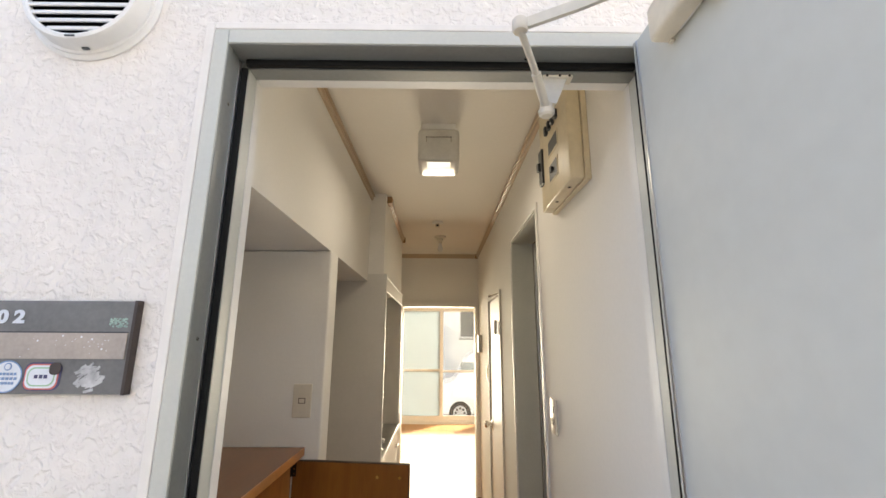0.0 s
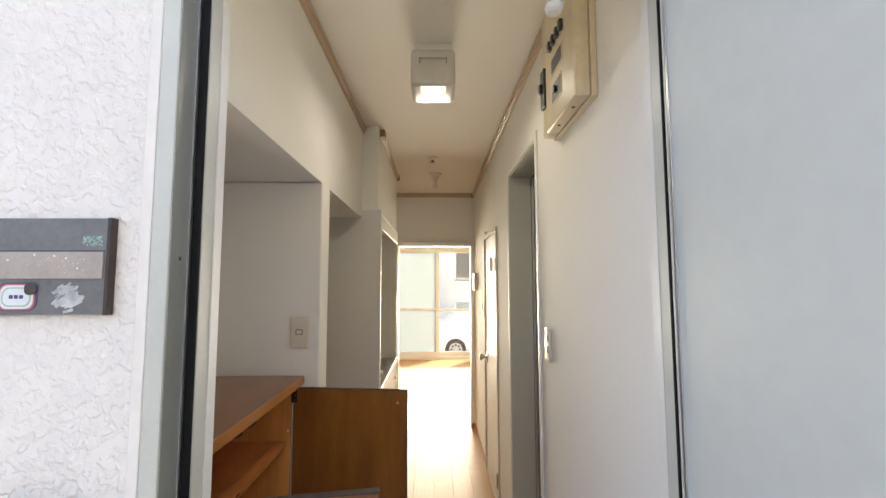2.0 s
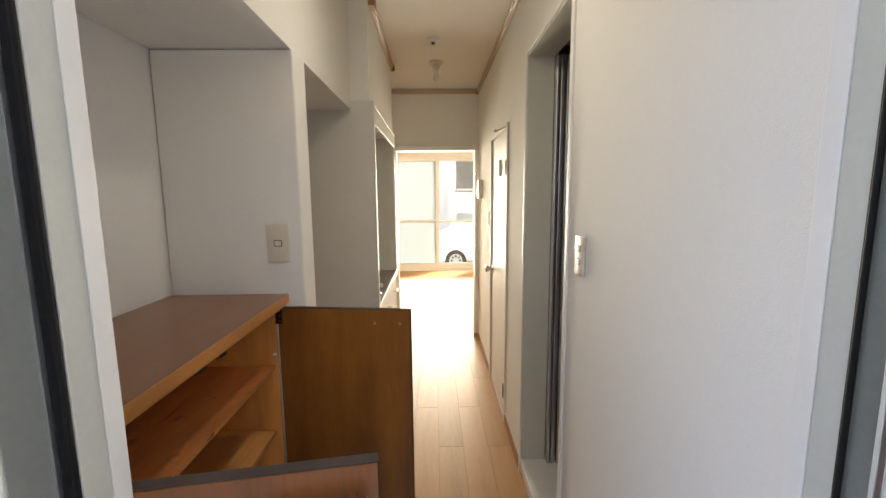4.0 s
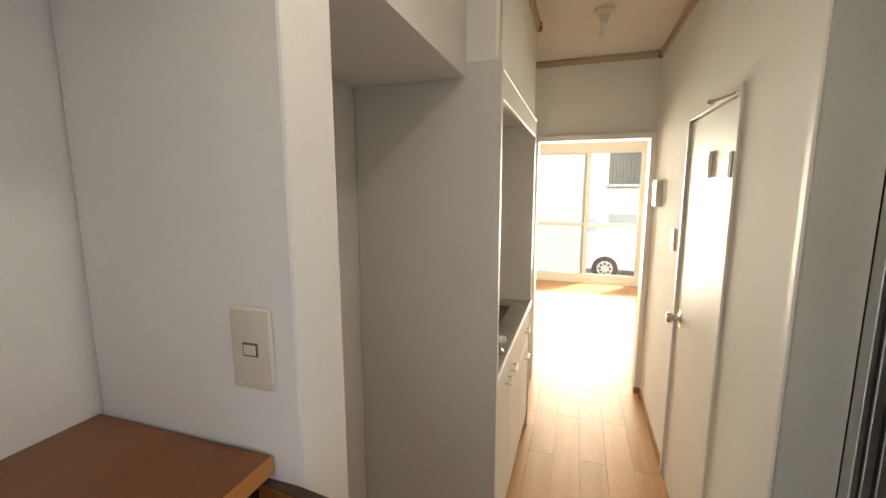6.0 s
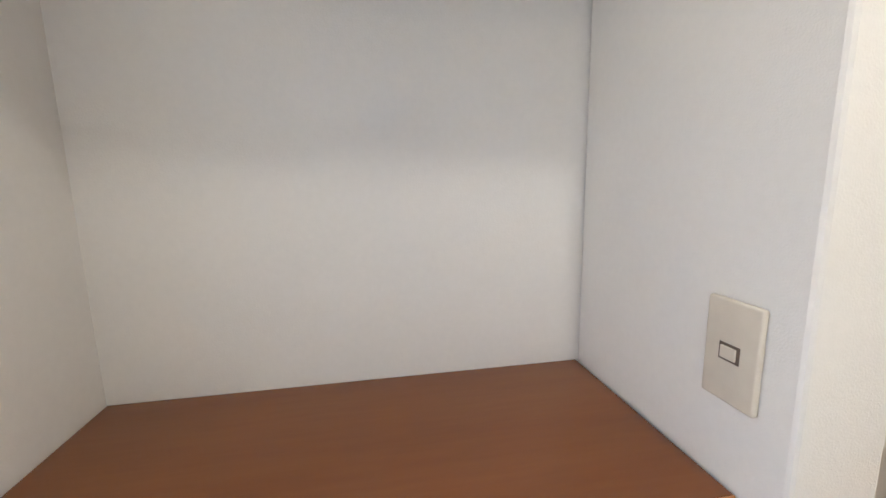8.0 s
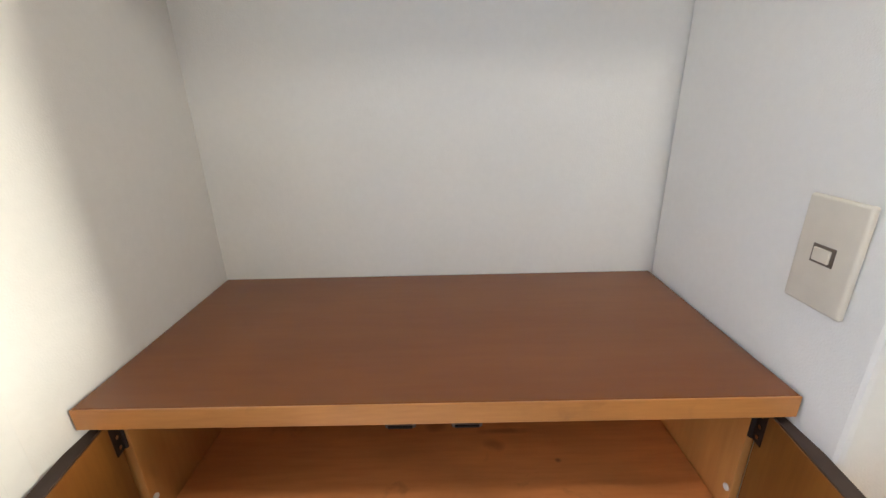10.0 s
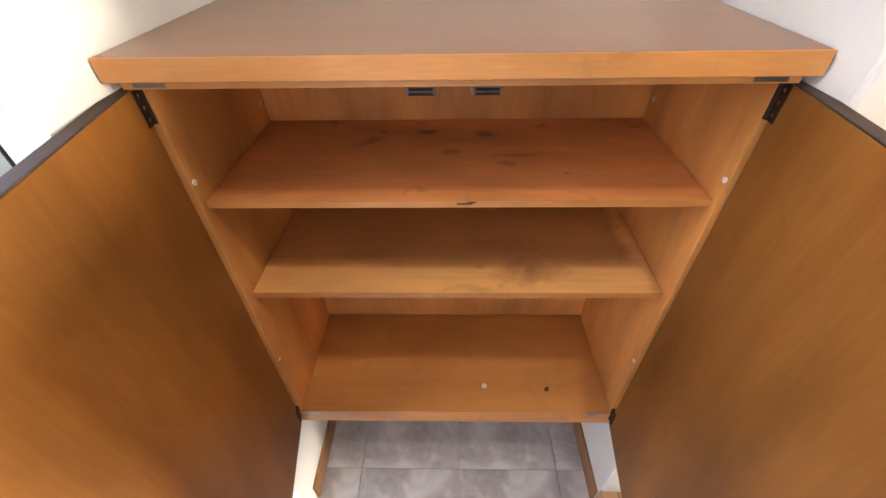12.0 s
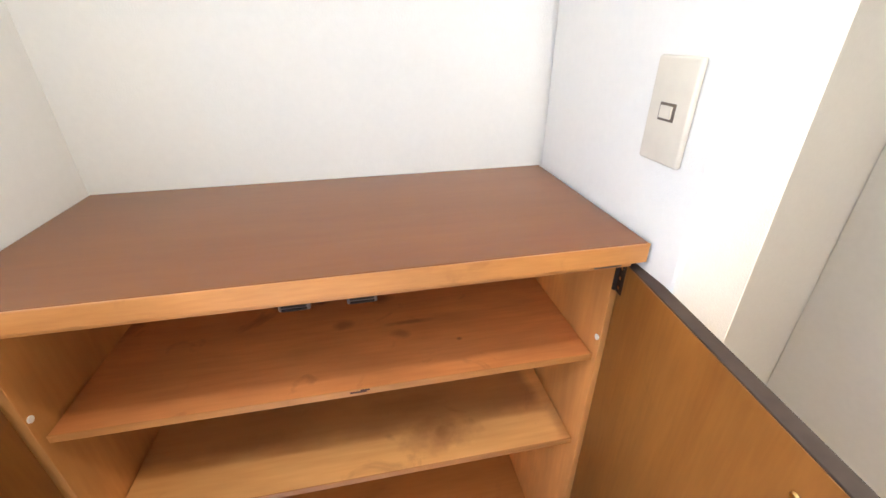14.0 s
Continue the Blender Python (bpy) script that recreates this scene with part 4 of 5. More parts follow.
def breaker_box():
    t = thing("breaker_box", (RW, -0.42, 2.0), "cream plastic breaker box with black switches", "breaker box")
    z0 = 1.988
    part("base", boxes((RW - 0.017, RW - 0.001, -0.577, -0.235, z0, 2.40), bevel=0.002), M_CREAM, t)
    part("cover", boxes((RW - 0.059, RW - 0.0178, -0.573, -0.30, z0 + 0.003, 2.396), bevel=0.005, segments=3), M_CREAM, t, smooth=True)
    part("side_cover", boxes((RW - 0.052, RW - 0.0178, -0.2985, -0.237, z0 + 0.005, 2.396), bevel=0.004, segments=2), M_CREAM, t, smooth=True)
    part("main_switch", boxes((RW - 0.064, RW - 0.0522, -0.293, -0.25, 2.085, 2.215), bevel=0.003), M_BLACK, t, "black main switch")
    part("lever", boxes((RW - 0.075, RW - 0.0642, -0.28, -0.262, 2.135, 2.165), bevel=0.002), M_BLACK, t)
    for za, zb, ya in ((2.048, 2.112, -0.468), (2.14, 2.195, -0.48)):
        w = part("window", boxes((RW - 0.0612, RW - 0.0592, ya, -0.372, za, zb), bevel=0.0006), M_CREAM, t, "raised frame of a switch window")
        part("recess", boxes((RW - 0.0622, RW - 0.0614, ya + 0.007, -0.379, za + 0.006, zb - 0.006)), M_BLACK, w, "dark switch window")
        if za < 2.1:
            part("lever", boxes((RW - 0.072, RW - 0.0623, -0.43, -0.41, 2.072, 2.088), bevel=0.002), M_BLACK, w)
    for k in range(4):
        part("lever", boxes((RW - 0.071, RW - 0.0592, -0.49 + k * 0.037, -0.473 + k * 0.037, 2.225, 2.255), bevel=0.002), M_BLACK, t)
    for yy in (-0.50, -0.37):
        bm = bmesh.new()
        rod(bm, (RW - 0.04, yy, z0 + 0.0032), (RW - 0.04, yy, z0 + 0.0015), 0.005)
        part("screw", bm, M_HINGE, t)


def hall_lamp():
    t = thing("ceiling_lamp", (0.44, 0.08, CEIL), "square frosted glass ceiling lamp with a metal clip", "ceiling lamp")
    x, y = 0.44, 0.075
    part("base", boxes((x - 0.075, x + 0.075, y - 0.075, y + 0.075, CEIL - 0.03, CEIL - 0.001), bevel=0.004), M_WHITE_PL, t)
    bm = boxes((x - 0.09, x + 0.09, y - 0.09, y + 0.09, 2.292, CEIL - 0.031), bevel=0.02, segments=3)
    part("shade", bm, M_FROST_PL, t, "frosted square shade", smooth=True)
    part("frame", boxes((x - 0.055, x + 0.055, y - 0.093, y - 0.0905, 2.40, 2.404), (x - 0.055, x - 0.051, y - 0.093, y - 0.0905, 2.38, 2.404), (x + 0.051, x + 0.055, y - 0.093, y - 0.0905, 2.38, 2.404)), M_CHROME, t, "bent metal clip")
    part("bottom_panel", boxes((x - 0.05, x + 0.05, y - 0.088, y - 0.02, 2.2885, 2.2915)), M_WHITE_PL, t, "bright white panel")


def bulb_socket():
    t = thing("bulb_holder", (0.45, 2.02, CEIL), "cream ceiling rose with a bare white bulb", "ceiling lamp")
    part("rose", lathe([(0.0, 0.0), (0.052, 0.0), (0.054, 0.012), (0.045, 0.02), (0.028, 0.024), (0.028, 0.045), (0.018, 0.052), (0.018, 0.068), (0.0, 0.068)], (0.45, 2.02, CEIL - 0.0005), (0, 0, -1)), M_CREAM_MET, t, smooth=True)
    part("bulb", lathe([(0.0, 0.0), (0.012, 0.0), (0.013, 0.015), (0.022, 0.04), (0.024, 0.055), (0.017, 0.074), (0.0, 0.08)], (0.45, 2.02, CEIL - 0.069), (0, 0, -1)), M_WHITE_PL, t, "white glass bulb", smooth=True)
    t = thing("ceiling_socket", (0.427, 1.55, CEIL), "small round cream ceiling socket", "ceiling socket")
    part("rose", lathe([(0.0, 0.0), (0.042, 0.0), (0.043, 0.01), (0.035, 0.014), (0.018, 0.016), (0.0, 0.016)], (0.427, 1.55, CEIL - 0.0005), (0, 0, -1)), M_WHITE_PL, t, smooth=True)
    part("socket", boxes((0.41, 0.444, 1.535, 1.565, CEIL - 0.045, CEIL - 0.0165), bevel=0.004), M_CREAM_MET, t)
    part("slot", boxes((0.418, 0.436, 1.533, 1.5348, CEIL - 0.04, CEIL - 0.025)), M_BLACK, t)


def wall_box():
    t = thing("intercom_handset_box", (RW, 2.55, 1.43), "flat white wall unit of the doorphone", "intercom")
    part("body", boxes((RW - 0.035, RW - 0.001, 2.50, 2.63, 1.43, 1.60), bevel=0.005), M_WHITE_PL, t)
    part("front", boxes((RW - 0.037, RW - 0.0352, 2.515, 2.615, 1.445, 1.585), bevel=0.0006), M_IVORY, t)


breaker_box()
hall_lamp()
bulb_socket()
wall_box()


# ---- trim ----
def crown(name, axis, a0, a1, at, out, material):
    """Ceiling moulding along one axis at a wall; out is the side it projects to."""
    rows = ((0.018, 0.0), (0.024, 0.012), (0.014, 0.022), (0.012, 0.038))
    bm = bmesh.new()
    for (d, h), (_, h2) in zip(rows, rows[1:] + ((0, 0.044),)):
        p, q = sorted((at + out * 0.0005, at + out * d))
        if axis == "y":
            box(bm, p, q, a0, a1, CEIL - h2 - 0.0005, CEIL - h - 0.0005)
        else:
            box(bm, a0, a1, p, q, CEIL - h2 - 0.0005, CEIL - h - 0.0005)
    struct(name, bm, material, "tan wooden ceiling moulding")


crown("trim_crown_west", "y", -0.835, 0.98, 0.0, 1, M_MOULD)
crown("trim_crown_soffit", "y", 1.03, 2.07, 0.096, 1, M_MOULD)
crown("trim_crown_east", "y", -0.835, END - 0.03, RW, -1, M_MOULD)
crown("trim_crown_north", "x", 0.0, RW - 0.03, END, -1, M_MOULDX)
struct("wall_west_return", boxes((0.0005, 0.096, 0.985, 1.0, 1.952, CEIL)), M_WALL)
for x0, x1, y0, y1 in ((0.0005, 0.128, 0.955, 0.984), (0.0965, 0.128, 0.985, 1.03), (0.0965, 0.125, 2.07, 2.098), (RW - 0.03, RW - 0.0005, END - 0.03, END - 0.0005)):
    struct("trim_crown_block", boxes((x0, x1, y0, y1, CEIL - 0.048, CEIL - 0.0005), bevel=0.003), M_BLOCK, "brown wooden moulding block")
struct("baseboard_east", boxes((RW - 0.008, RW - 0.0003, 0.75, toil[0] - 0.03, 0.001, 0.05), (RW - 0.008, RW - 0.0003, toil[1] + 0.03, 2.79, 0.001, 0.05)), M_BASE, "brown wooden baseboard")
struct("baseboard_alcove", boxes((BACK + 0.012, 0.0, -0.8375, -0.829, -0.1, -0.028), (BACK + 0.012, 0.0, -0.006, 0.0015, -0.1, -0.028), (BACK + 0.0005, BACK + 0.01, -0.8375, 0.0015, -0.1, -0.028), bevel=0.001), M_BASE, "brown wooden baseboard of the alcove")
struct("baseboard_entrance", boxes((RW - 0.008, RW - 0.0003, -0.831, -0.001, -0.1, -0.028)), M_BASE)
struct("trim_north_casing", boxes((0.826, RW - 0.001, 2.795, END - 0.0005, 0.0, 1.935), (0.02, 0.057, 2.795, END - 0.0005, 0.0, 1.935), (0.057, 0.826, 2.795, END - 0.0005, 1.893, 1.935), bevel=0.002), M_WHITE, "white painted doorway casing")
struct("trim_north_foot", boxes((0.822, RW - 0.0105, 2.79, 2.794, 0.001, 0.05)), M_BASE)


# ---- bath doorway ----
def bath_door():
    t = thing("bathroom_door", (0.97, 0.6, 0.08), "grey aluminium folding bathroom door pushed open", "door")
    y0, y1, z0, z1 = bath
    part("jamb", boxes((RW - 0.001, 0.99, y1 - 0.012, y1 - 0.0005, z0, z1)), M_STEEL, t, "grey door lining")
    part("jamb", boxes((RW - 0.001, 0.99, y0 + 0.0005, y0 + 0.012, z0, z1)), M_STEEL, t, "grey door lining")
    part("head", boxes((RW - 0.001, 0.99, y0 + 0.0125, y1 - 0.0125, z1 - 0.012, z1 - 0.0005)), M_STEEL, t)
    part("sill", boxes((RW - 0.006, 1.10, y0 - 0.02, y1 + 0.03, z0 - 0.016, z0 - 0.0005), bevel=0.002), M_WHITE, t, "white door sill")
    for x, w in ((0.992, 0.014), (1.012, 0.02), (1.04, 0.026), (1.074, 0.03)):
        part("rail", boxes((x, x + w, y1 - 0.05, y1 - 0.0125, z0, z1 - 0.0125), bevel=0.003), M_ALU, t, "aluminium upright")
    part("rail", boxes((0.992, 1.04, y0 + 0.0005, y0 + 0.03, z0, z1 - 0.0125), bevel=0.003), M_ALU, t)
    # leaf and handle are coloured dark to match the dim room
    part("leaf", boxes((1.11, 1.40, y1 - 0.035, y1 - 0.015, z0 + 0.01, z1 - 0.03), bevel=0.003), M_BATHLEAF, t, "folding leaf with the room's dimness put into its brown")
    part("handle", boxes((1.085, 1.15, y1 - 0.075, y1 - 0.036, 1.045, 1.075), bevel=0.01), M_DARKROOM, t, "pale plastic handle darkened in colour for the dim room")


bath_door()
struct("trim_bath", boxes((RW - 0.008, RW - 0.0005, bath[0] - 0.028, bath[0], -0.0, bath[3] + 0.022), (RW - 0.008, RW - 0.0005, bath[1], bath[1] + 0.025, 0.0, bath[3] + 0.022), (RW - 0.008, RW - 0.0005, bath[0], bath[1], bath[3], bath[3] + 0.022), bevel=0.0015), M_WHITE, "white painted casing of the bathroom door")
# brown of these walls includes the dimness of the room
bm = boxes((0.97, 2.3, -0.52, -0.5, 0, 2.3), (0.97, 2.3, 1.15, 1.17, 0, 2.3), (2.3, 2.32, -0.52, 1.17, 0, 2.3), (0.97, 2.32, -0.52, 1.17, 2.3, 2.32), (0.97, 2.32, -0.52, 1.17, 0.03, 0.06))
struct("wall_bathroom", bm, M_DARKROOM, "bathroom walls with the dimness put into their brown")
single("bathtub", boxes((1.5, 2.295, -0.495, 1.145, 0.061, 0.5), (1.48, 2.296, -0.497, 1.147, 0.5, 0.54), bevel=0.015), M_IVORY, "pale bathtub in the dark bathroom", "bathtub")


# ---- toilet door ----
def toilet_door():
    t = thing("toilet_door", (RW + 0.02, 1.56, 0.0), "plain cream toilet door, closed, with a lever knob", "door")
    y0, y1, z0, z1 = toil
    part("leaf", boxes((RW + 0.004, RW + 0.034, y0 + 0.006, y1 - 0.006, 0.006, z1 - 0.006), bevel=0.002), M_WHITE, t)
    k = part("knob", lathe([(0.0, 0.0), (0.026, 0.0), (0.026, 0.006), (0.012, 0.010), (0.011, 0.03), (0.023, 0.036), (0.027, 0.05), (0.022, 0.062), (0.0, 0.064)], (RW + 0.004, 1.80, 0.905), (-1, 0, 0), 28), M_CHROME, t, "worn metal knob", smooth=True)
    part("knob_plate", boxes((RW + 0.0025, RW + 0.0038, 1.775, 1.826, 0.86, 0.95)), M_CHROME, k)
    part("hinge", boxes((RW - 0.012, RW + 0.002, y0 - 0.006, y0 + 0.028, 1.585, 1.675), bevel=0.002), M_HINGE, t, "brown metal hinge")
    part("hinge", boxes((RW - 0.012, RW + 0.002, y0 - 0.006, y0 + 0.028, 0.15, 0.24), bevel=0.002), M_HINGE, t, "brown metal hinge")
    w = part("sign_plate", boxes((RW - 0.008, RW + 0.0035, 1.50, 1.565, 1.59, 1.695), bevel=0.001), M_WHITE_PL, t, "small white frame with a tan plate")
    part("insert", boxes((RW - 0.0095, RW - 0.0081, 1.51, 1.555, 1.602, 1.683)), M_CREAM, w)
    bm = bmesh.new()
    rod(bm, (RW - 0.0, y0 + 0.02, 1.872), (RW - 0.05, y0 + 0.15, 1.865), 0.005)
    s = part("door_stop", bm, M_CHROME, t, "thin metal stay")
    part("stop_ball", lathe([(0.0, -0.012), (0.01, -0.008), (0.013, 0.0), (0.01, 0.008), (0.0, 0.012)], (RW - 0.05, y0 + 0.152, 1.865), (0, 0, 1), 20), M_CHROME, s, smooth=True)


toilet_door()
struct("trim_toilet", boxes((RW - 0.009, RW - 0.0005, toil[0] - 0.026, toil[0], 0, toil[3] + 0.024), (RW - 0.009, RW - 0.0005, toil[1], toil[1] + 0.026, 0, toil[3] + 0.024), (RW - 0.009, RW - 0.0005, toil[0], toil[1], toil[3], toil[3] + 0.024), bevel=0.0015), M_WHITE, "white painted casing of the toilet door")
struct("wall_toilet", boxes((1.2, 1.22, 1.2, 2.0, 0, 2.3)), M_WALL)


# ---- washing machine pan ----
def washing_pan():
    t = thing("washing_machine_pan", (-0.08, 0.52, 0.0), "empty yellowed plastic washing machine pan", "drain pan")
    x0, x1, y0, y1 = -0.395, 0.25, 0.14, 0.895
    part("tray", boxes((x0, x1, y0, y1, 0.001, 0.016), bevel=0.004), M_PAN, t)
    part("rim", boxes((x0, x1, y0, y0 + 0.03, 0.0162, 0.062), bevel=0.006), M_PAN, t)
    part("rim", boxes((x0, x1, y1 - 0.03, y1, 0.0162, 0.062), bevel=0.006), M_PAN, t)
    part("rim", boxes((x0, x0 + 0.03, y0 + 0.0305, y1 - 0.0305, 0.0162, 0.062), bevel=0.006), M_PAN, t)
    part("rim", boxes((x1 - 0.03, x1, y0 + 0.0305, y1 - 0.0305, 0.0162, 0.062), bevel=0.006), M_PAN, t)
    for x, y in ((x0 + 0.06, y0 + 0.06), (x1 - 0.1, y0 + 0.06), (x0 + 0.06, y1 - 0.1), (x1 - 0.1, y1 - 0.1)):
        part("foot_pad", boxes((x, x + 0.05, y, y + 0.05, 0.0162, 0.035), bevel=0.008), M_PAN, t)
    part("drain", lathe([(0.0, 0.0), (0.05, 0.0), (0.05, 0.01), (0.035, 0.014), (0.0, 0.014)], (-0.2, 0.5, 0.0162), (0, 0, 1), 24), M_IVORY, t, "round drain cover", smooth=True)


washing_pan()


# ---- kitchen unit ----
def kitchen():
    xb = BACK + 0.003
    t = thing("kitchen_side_panel", (-0.15, 0.918, 0.0), "tall light-grey side panel of the kitchen unit", "panel")
    part("board", boxes((xb, 0.1165, 0.906, 0.93, 0.001, 1.9505), bevel=0.001), M_PANEL, t)
    part("edge_band", boxes((0.1166, 0.1185, 0.906, 0.93, 0.001, 1.9505), bevel=0.0005), M_WHITE, t, "white edge band")
    t = thing("kitchen_end_panel", (-0.15, 2.11, 0.0), "white end panel of the kitchen unit", "panel")
    part("board", boxes((xb, 0.1045, 2.1015, 2.122, 0.001, 1.9505), bevel=0.001), M_WHITE, t)
    part("edge_band", boxes((0.1046, 0.1062, 2.1015, 2.122, 0.001, 1.9505), bevel=0.0005), M_WHITE_PL, t)
    t = thing("kitchen_cabinet", (-0.15, 1.5, 0.0), "white kitchen base unit with metal bar handles", "kitchen cabinet")
    part("body", boxes((xb, 0.082, 0.932, 2.1, 0.10, 0.81)), M_WHITE, t)
    part("kick_board", boxes((xb, 0.068, 0.932, 2.1, 0.001, 0.0995)), M_BASE, t, "brown wooden kick board")
    for k in range(3):
        y0 = 0.935 + k * 0.388
        d = part("door", boxes((0.0825, 0.1, y0, y0 + 0.384, 0.105, 0.795 if k < 2 else 0.62), bevel=0.0015), M_WHITE, t)
        z = 0.72 if k < 2 else 0.56
        yc = y0 + (0.31 if k == 0 else 0.06 if k == 1 else 0.2)
        part("handle", boxes((0.1, 0.122, yc - 0.04, yc - 0.033, z - 0.004, z + 0.004), (0.1, 0.122, yc + 0.033, yc + 0.04, z - 0.004, z + 0.004), (0.119, 0.126, yc - 0.04, yc + 0.04, z - 0.005, z + 0.005), bevel=0.001), M_CHROME, d, "metal bar handle")
        if k == 2:
            d = part("drawer", boxes((0.0825, 0.1, y0, y0 + 0.384, 0.625, 0.795), bevel=0.0015), M_WHITE, t)
            part("handle", boxes((0.1, 0.122, yc - 0.04, yc - 0.033, 0.716, 0.724), (0.1, 0.122, yc + 0.033, yc + 0.04, 0.716, 0.724), (0.119, 0.126, yc - 0.04, yc + 0.04, 0.715, 0.725), bevel=0.001), M_CHROME, d, "metal bar handle")
    t = thing("kitchen_worktop", (-0.15, 1.5, 0.811), "brushed steel worktop with a sunken sink", "worktop")
    us, vs = [xb, -0.34, 0.0, 0.1], [0.932, 1.45, 1.95, 2.1]
    part("top", panel("z", 0.815, 0.848, us, vs, lambda i, j: not (i == 1 and j == 1)), M_STAINLESS, t)
    part("front_edge", boxes((0.1005, 0.114, 0.932, 2.1, 0.812, 0.856), bevel=0.004), M_WHITE_PL, t, "pale rounded front edge")
    part("sink", boxes((-0.345, 0.005, 1.445, 1.955, 0.811, 0.8148)), M_SINK, t, "dark steel sink")
    t = thing("kitchen_tap", (0.068, 1.22, 0.8485), "white plastic gas tap on the worktop", "tap")
    part("body", lathe([(0.0, 0.0), (0.02, 0.0), (0.02, 0.012), (0.012, 0.018), (0.012, 0.05), (0.0, 0.05)], (0.068, 1.22, 0.8485), (0, 0, 1), 20), M_CHROME, t, smooth=True)
    part("lever", boxes((0.043, 0.098, 1.205, 1.235, 0.899, 0.925), bevel=0.008), M_WHITE_PL, t)
    single("kitchen_splashback", boxes((xb, xb + 0.006, 0.932, 2.1, 0.849, 1.845)), M_SPLASH, "plain greenish-grey splashback behind the worktop", "panel")
    t = thing("kitchen_hood_cover", (0.1, 1.5, 1.85), "white hood cover panel above the kitchen unit", "hood")
    part("front_panel", boxes((0.0965, 0.108, 0.932, 2.1, 1.85, 1.9505), bevel=0.002), M_WHITE, t)
    part("underside", boxes((xb, 0.0963, 0.932, 2.1, 1.915, 1.9505)), M_WHITE, t)
    part("lip", boxes((0.1082, 0.113, 0.932, 2.1, 1.937, 1.949), bevel=0.001), M_WHITE, t)
    bm = bmesh.new()
    rod(bm, (0.085, 0.9302, 1.82), (0.085, 0.938, 1.82), 0.006, n=12)
    part("knob", bm, M_BLACK, t)


kitchen()


# ---- far window ----
def far_window():
    y = WIN + 0.05
    x0, x1, z0, z1 = -0.42, 1.36, 0.0, 2.2
    t = tagged(new("window_1"), "tall sliding window with one frosted and one clear sash", kind="structure")
    t.location = (0.47, y, 0)
    part("frame", panel("y", y - 0.03, y + 0.07, [x0, x0 + 0.04, x1 - 0.04, x1], [z0, z0 + 0.05, z1 - 0.04, z1], lambda i, j: not (i == 1 and j == 1)), M_WHITE, t, "white window frame")
    for a, b, dy, rail, material, label in ((x0 + 0.041, 0.52, 0.0, 0.97, M_FROST, "frosted pane"), (0.46, x1 - 0.041, 0.035, 0.95, M_GLASS, "clear pane")):
        zz0, zz1 = z0 + 0.051, z1 - 0.041
        s = part("sash", panel("y", y + dy - 0.014, y + dy + 0.014, [a, a + 0.06, b - 0.06, b], [zz0, zz0 + 0.09] + ([rail - 0.02, rail + 0.02] if rail else []) + [zz1 - 0.06, zz1], lambda i, j: not (i == 1 and j in ((1, 3) if rail else (1,)))), M_WHITE, t, "white sash frame")
        for lo, hi in (((zz0 + 0.09, rail - 0.02), (rail + 0.02, zz1 - 0.06)) if rail else ((zz0 + 0.09, zz1 - 0.06),)):
            p = part("pane", boxes((a + 0.06, b - 0.06, y + dy - 0.002, y + dy + 0.002, lo, hi)), material, s, label)
            if material is M_GLASS:
                p.visible_shadow = False


far_window()


# ---- outside the window ----
def parked_car():
    cx, cy, g = 1.75, 9.55, -0.535
    t = thing("parked_car", (cx, cy, g), "white small van parked outside the window", "car")
    x0, x1, yf, yb = 0.35, 3.6, 9.35, 10.75
    bm = bmesh.new()
    prof = ((x0, 0.25), (x0, 0.9), (x0 + 0.5, 1.05), (x0 + 0.9, 1.72), (x0 + 1.1, 1.78), (x1 - 0.08, 1.78), (x1, 1.6), (x1, 0.25))
    a = [bm.verts.new((x, yf, g + z)) for x, z in prof]
    b = [bm.verts.new((x, yb, g + z)) for x, z in prof]
    bm.faces.new(a)
    bm.faces.new(b[::-1])
    for k in range(len(prof)):
        bm.faces.new((a[k], b[k], b[(k + 1) % 8], a[(k + 1) % 8]))
    bmesh.ops.recalc_face_normals(bm, faces=bm.faces)
    bmesh.ops.bevel(bm, geom=list(bm.edges), offset=0.05, segments=3, affect="EDGES")
    body = part("body", bm, M_CAR, t, smooth=True)
    for p, q in ((1.0, 1.65), (1.75, 2.5), (2.6, 3.4)):
        part("side_window", boxes((x0 + p - 0.35, x0 + q - 0.35, yf - 0.008, yf + 0.002, g + 1.30, g + 1.52), bevel=0.003), M_CARGLASS, body, "dark side window")
    for wx in (0.98, 3.0):
        w = part("wheel", lathe([(0.0, 0.0), (0.18, 0.0), (0.27, 0.01), (0.285, 0.04), (0.285, 0.16), (0.0, 0.16)], (wx, yf - 0.02, g + 0.285), (0, 1, 0), 36), M_TYRE, t, "black tyre", smooth=True)
        part("rim", lathe([(0.0, 0.0), (0.17, 0.0), (0.175, 0.012), (0.16, 0.02), (0.0, 0.02)], (wx, yf - 0.0215, g + 0.285), (0, 1, 0), 36), M_ALU, w, "silver wheel trim", smooth=True)
        for k in range(8):
            an = k * math.pi / 4
            bm = bmesh.new()
            rod(bm, (wx + 0.11 * math.cos(an), yf - 0.024, g + 0.285 + 0.11 * math.sin(an)), (wx + 0.11 * math.cos(an), yf - 0.02, g + 0.285 + 0.11 * math.sin(an)), 0.03, n=10)
            part("rim_hole", bm, M_BLACK, w)


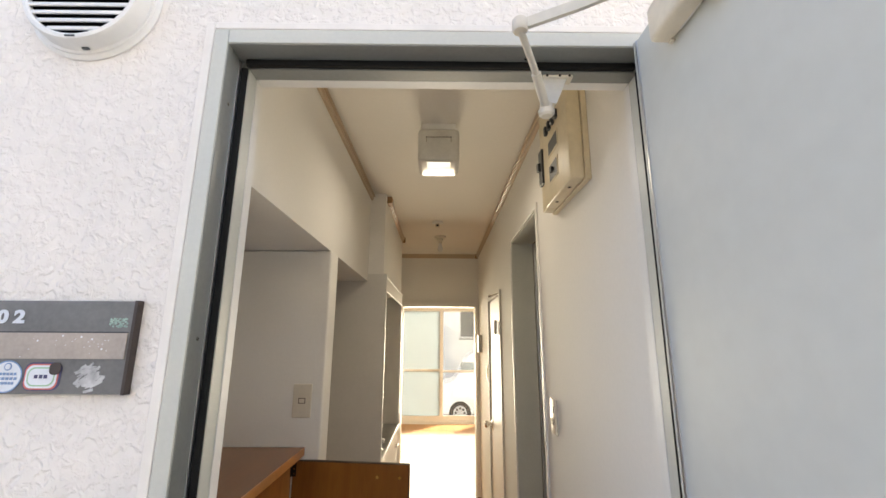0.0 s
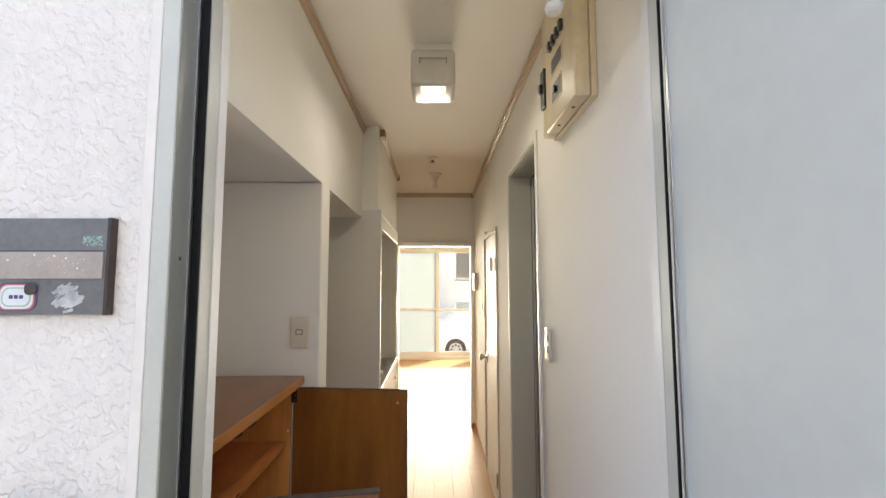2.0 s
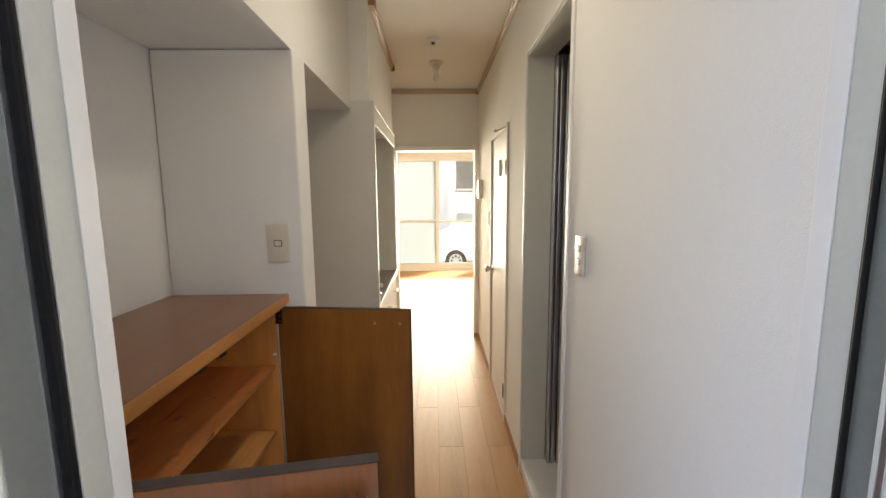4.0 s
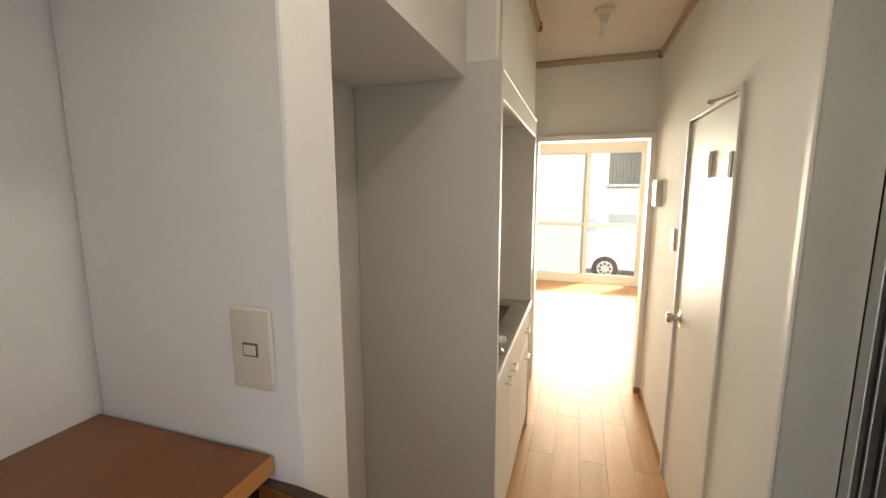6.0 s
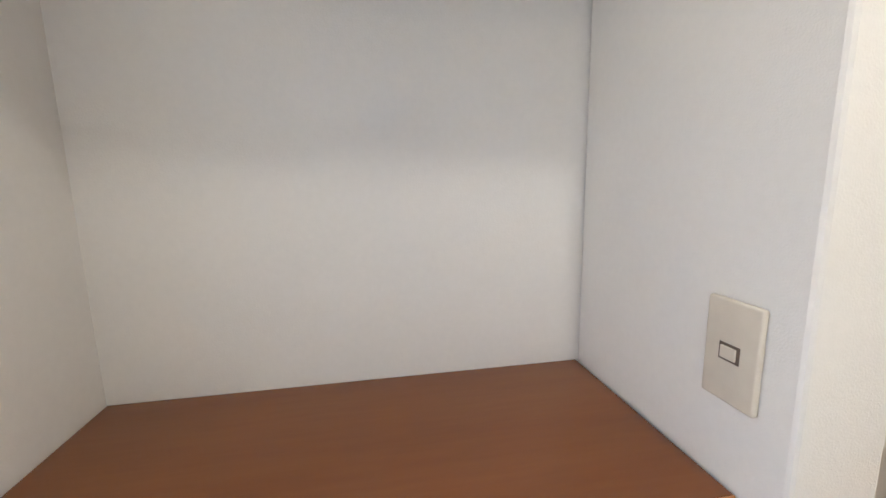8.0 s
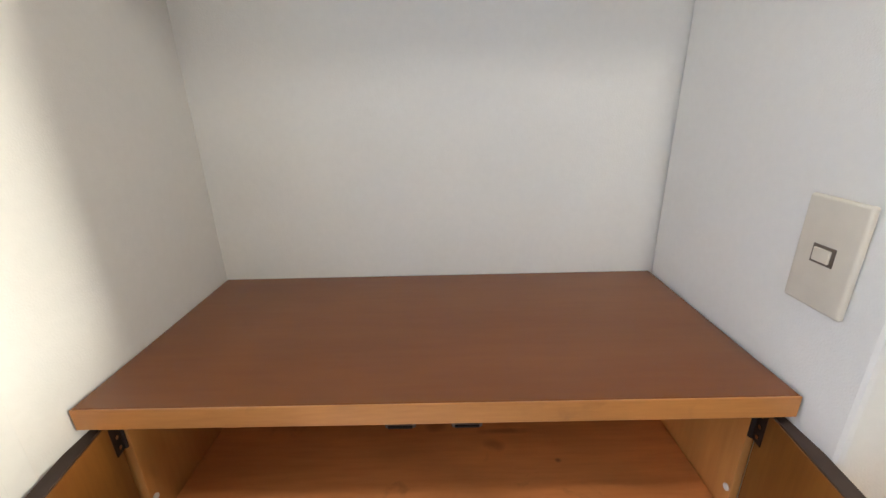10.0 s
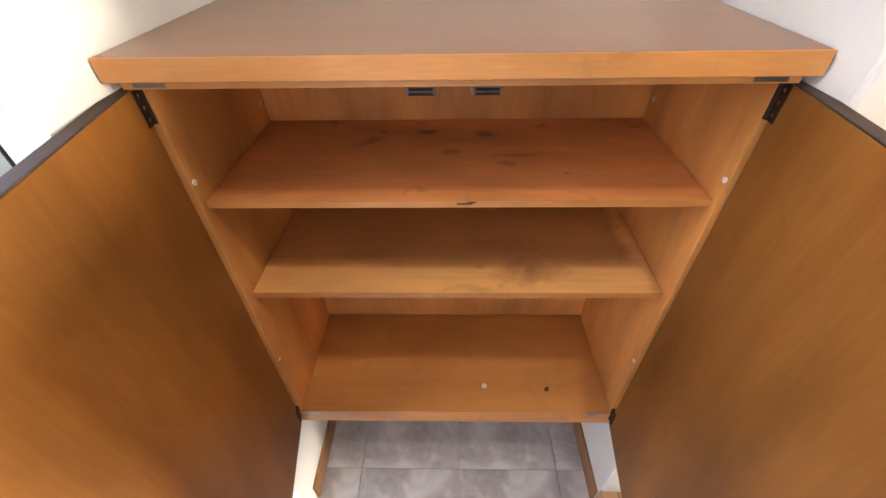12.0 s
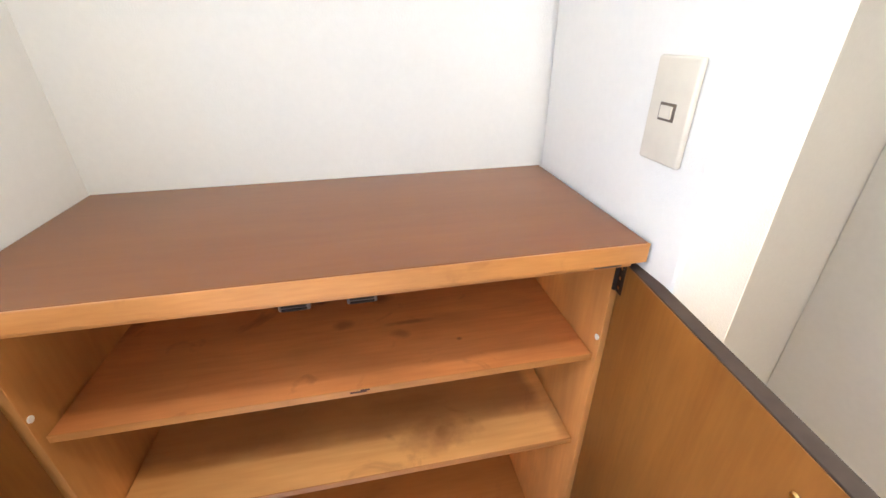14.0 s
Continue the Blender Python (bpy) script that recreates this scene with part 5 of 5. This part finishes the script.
def neighbour():
    t = thing("neighbour_house", (2, 13, -0.55), "white rendered neighbouring house with a barred window", "house")
    y = 13.0
    us, vs = [-6, 1.12, 2.3, 9], [-0.55, 1.6, 2.75, 6.0]
    part("wall", panel("y", y, y + 0.2, us, vs, lambda i, j: not (i == 1 and j == 1)), M_RENDER, t)
    part("roof", boxes((-6.3, 9.3, y - 0.5, y + 6, 6.0, 6.2)), M_CONC, t)
    part("wall", boxes((-6, -5.8, y + 0.2, y + 5.5, -0.55, 6.0)), M_RENDER, t)
    part("wall", boxes((8.8, 9, y + 0.2, y + 5.5, -0.55, 6.0)), M_RENDER, t)
    w = part("window", panel("y", y - 0.02, y + 0.1, [1.12, 1.18, 2.24, 2.3], [1.6, 1.66, 2.69, 2.75], lambda i, j: not (i == 1 and j == 1)), M_ALU, t, "aluminium window frame")
    part("pane", boxes((1.18, 2.24, y + 0.05, y + 0.06, 1.66, 2.69)), M_DKGLASS, w, "dark pane")
    for k in range(11):
        bm = bmesh.new()
        rod(bm, (1.2 + k * 0.1, y - 0.06, 1.55), (1.2 + k * 0.1, y - 0.06, 2.7), 0.012, n=10)
        part("bar", bm, M_GREYPL, w, "grey window bar")
    part("bar_rail", boxes((1.12, 2.3, y - 0.075, y - 0.045, 1.55, 1.59), (1.12, 2.3, y - 0.075, y - 0.045, 2.69, 2.73)), M_GREYPL, w)


parked_car()
neighbour()


# ---- floor pieces ----
def floor_pieces():
    base = bpy.data.objects["floor_entrance_base"]
    me = mesh_of("tile", boxes((-0.1546, 0.1546, -0.1546, 0.1546, -0.006, 0.0), bevel=0.0007, segments=1), M_TILE)
    edge = mesh_of("tile_edge", boxes((-0.1546, 0.1546, -0.0433, 0.0433, -0.006, 0.0), bevel=0.0007, segments=1), M_TILE)
    last = mesh_of("tile_last", boxes((-0.1546, 0.1546, -0.0655, 0.0655, -0.006, 0.0), bevel=0.0007, segments=1), M_TILE)
    # rows from the back of the alcove to the wall with the bath door
    for i in range(4):
        for j in range(3):
            x, y = -0.241 + 0.31 * i, -0.2475 - 0.31 * j
            if y - 0.155 < -0.9:
                continue
            ob = new("tile", me)
            ob.location, ob.parent = (x, y, -0.1), base
        ob = new("tile", edge)
        ob.location, ob.parent = (-0.241 + 0.31 * i, -0.0475, -0.1), base
        ob = new("tile", last)
        ob.location, ob.parent = (-0.241 + 0.31 * i, -0.78, -0.1), base
    pb = bpy.data.objects["floor_base"]
    W = RW / 6
    plank = mesh_of("plank", boxes((-W / 2 + 0.0004, W / 2 - 0.0004, -0.4495, 0.4495, -0.0115, 0), bevel=0.0005, segments=1), M_PLANK)
    short = mesh_of("plank_short", boxes((-W / 2 + 0.0004, W / 2 - 0.0004, -0.2245, 0.2245, -0.0115, 0), bevel=0.0005, segments=1), M_PLANK)
    starts = (0.45, 0.0, 0.45, 0.0, 0.45, 0.0)
    for i in range(6):
        y = 0.05
        if starts[i]:
            ob = new("plank", short)
            ob.location, ob.parent = (W * (i + 0.5), y + 0.225, 0), pb
            y += 0.45
        while y + 0.9 < WIN - 0.02:
            ob = new("plank", plank)
            ob.location, ob.parent = (W * (i + 0.5), y + 0.45, 0), pb
            y += 0.9
        ob = new("plank", mesh_of("plank_last", boxes((-W / 2 + 0.0004, W / 2 - 0.0004, y + 0.0005, WIN, -0.0115, 0), bevel=0.0005, segments=1), M_PLANK))
        ob.location, ob.parent = (W * (i + 0.5), 0, 0), pb
    ob = new("plank", mesh_of("plank_fill", boxes((BACK, -0.0007, 0.05, END + 0.1, -0.0115, -0.0002)), M_PLANK))
    ob.parent = pb
    # boards of the far room, joined
    bm = bmesh.new()
    for i in list(range(-11, 0)) + list(range(6, 15)):
        y = 3.2 + (0.45 if i % 2 else 0.0)
        box(bm, W * i + 0.0007, W * (i + 1) - 0.0007, 2.95, y + 0.9, -0.0115, 0)
        y += 0.9
        while y < WIN:
            box(bm, W * i + 0.0007, W * (i + 1) - 0.0007, y + 0.0007, min(y + 0.9, WIN), -0.0115, 0)
            y += 0.9
    ob = tagged(new("room_planks", mesh_of("room_planks", bm, M_PLANK)), kind="stuff")
    ob.parent = bpy.data.objects["floor_room_base"]


floor_pieces()
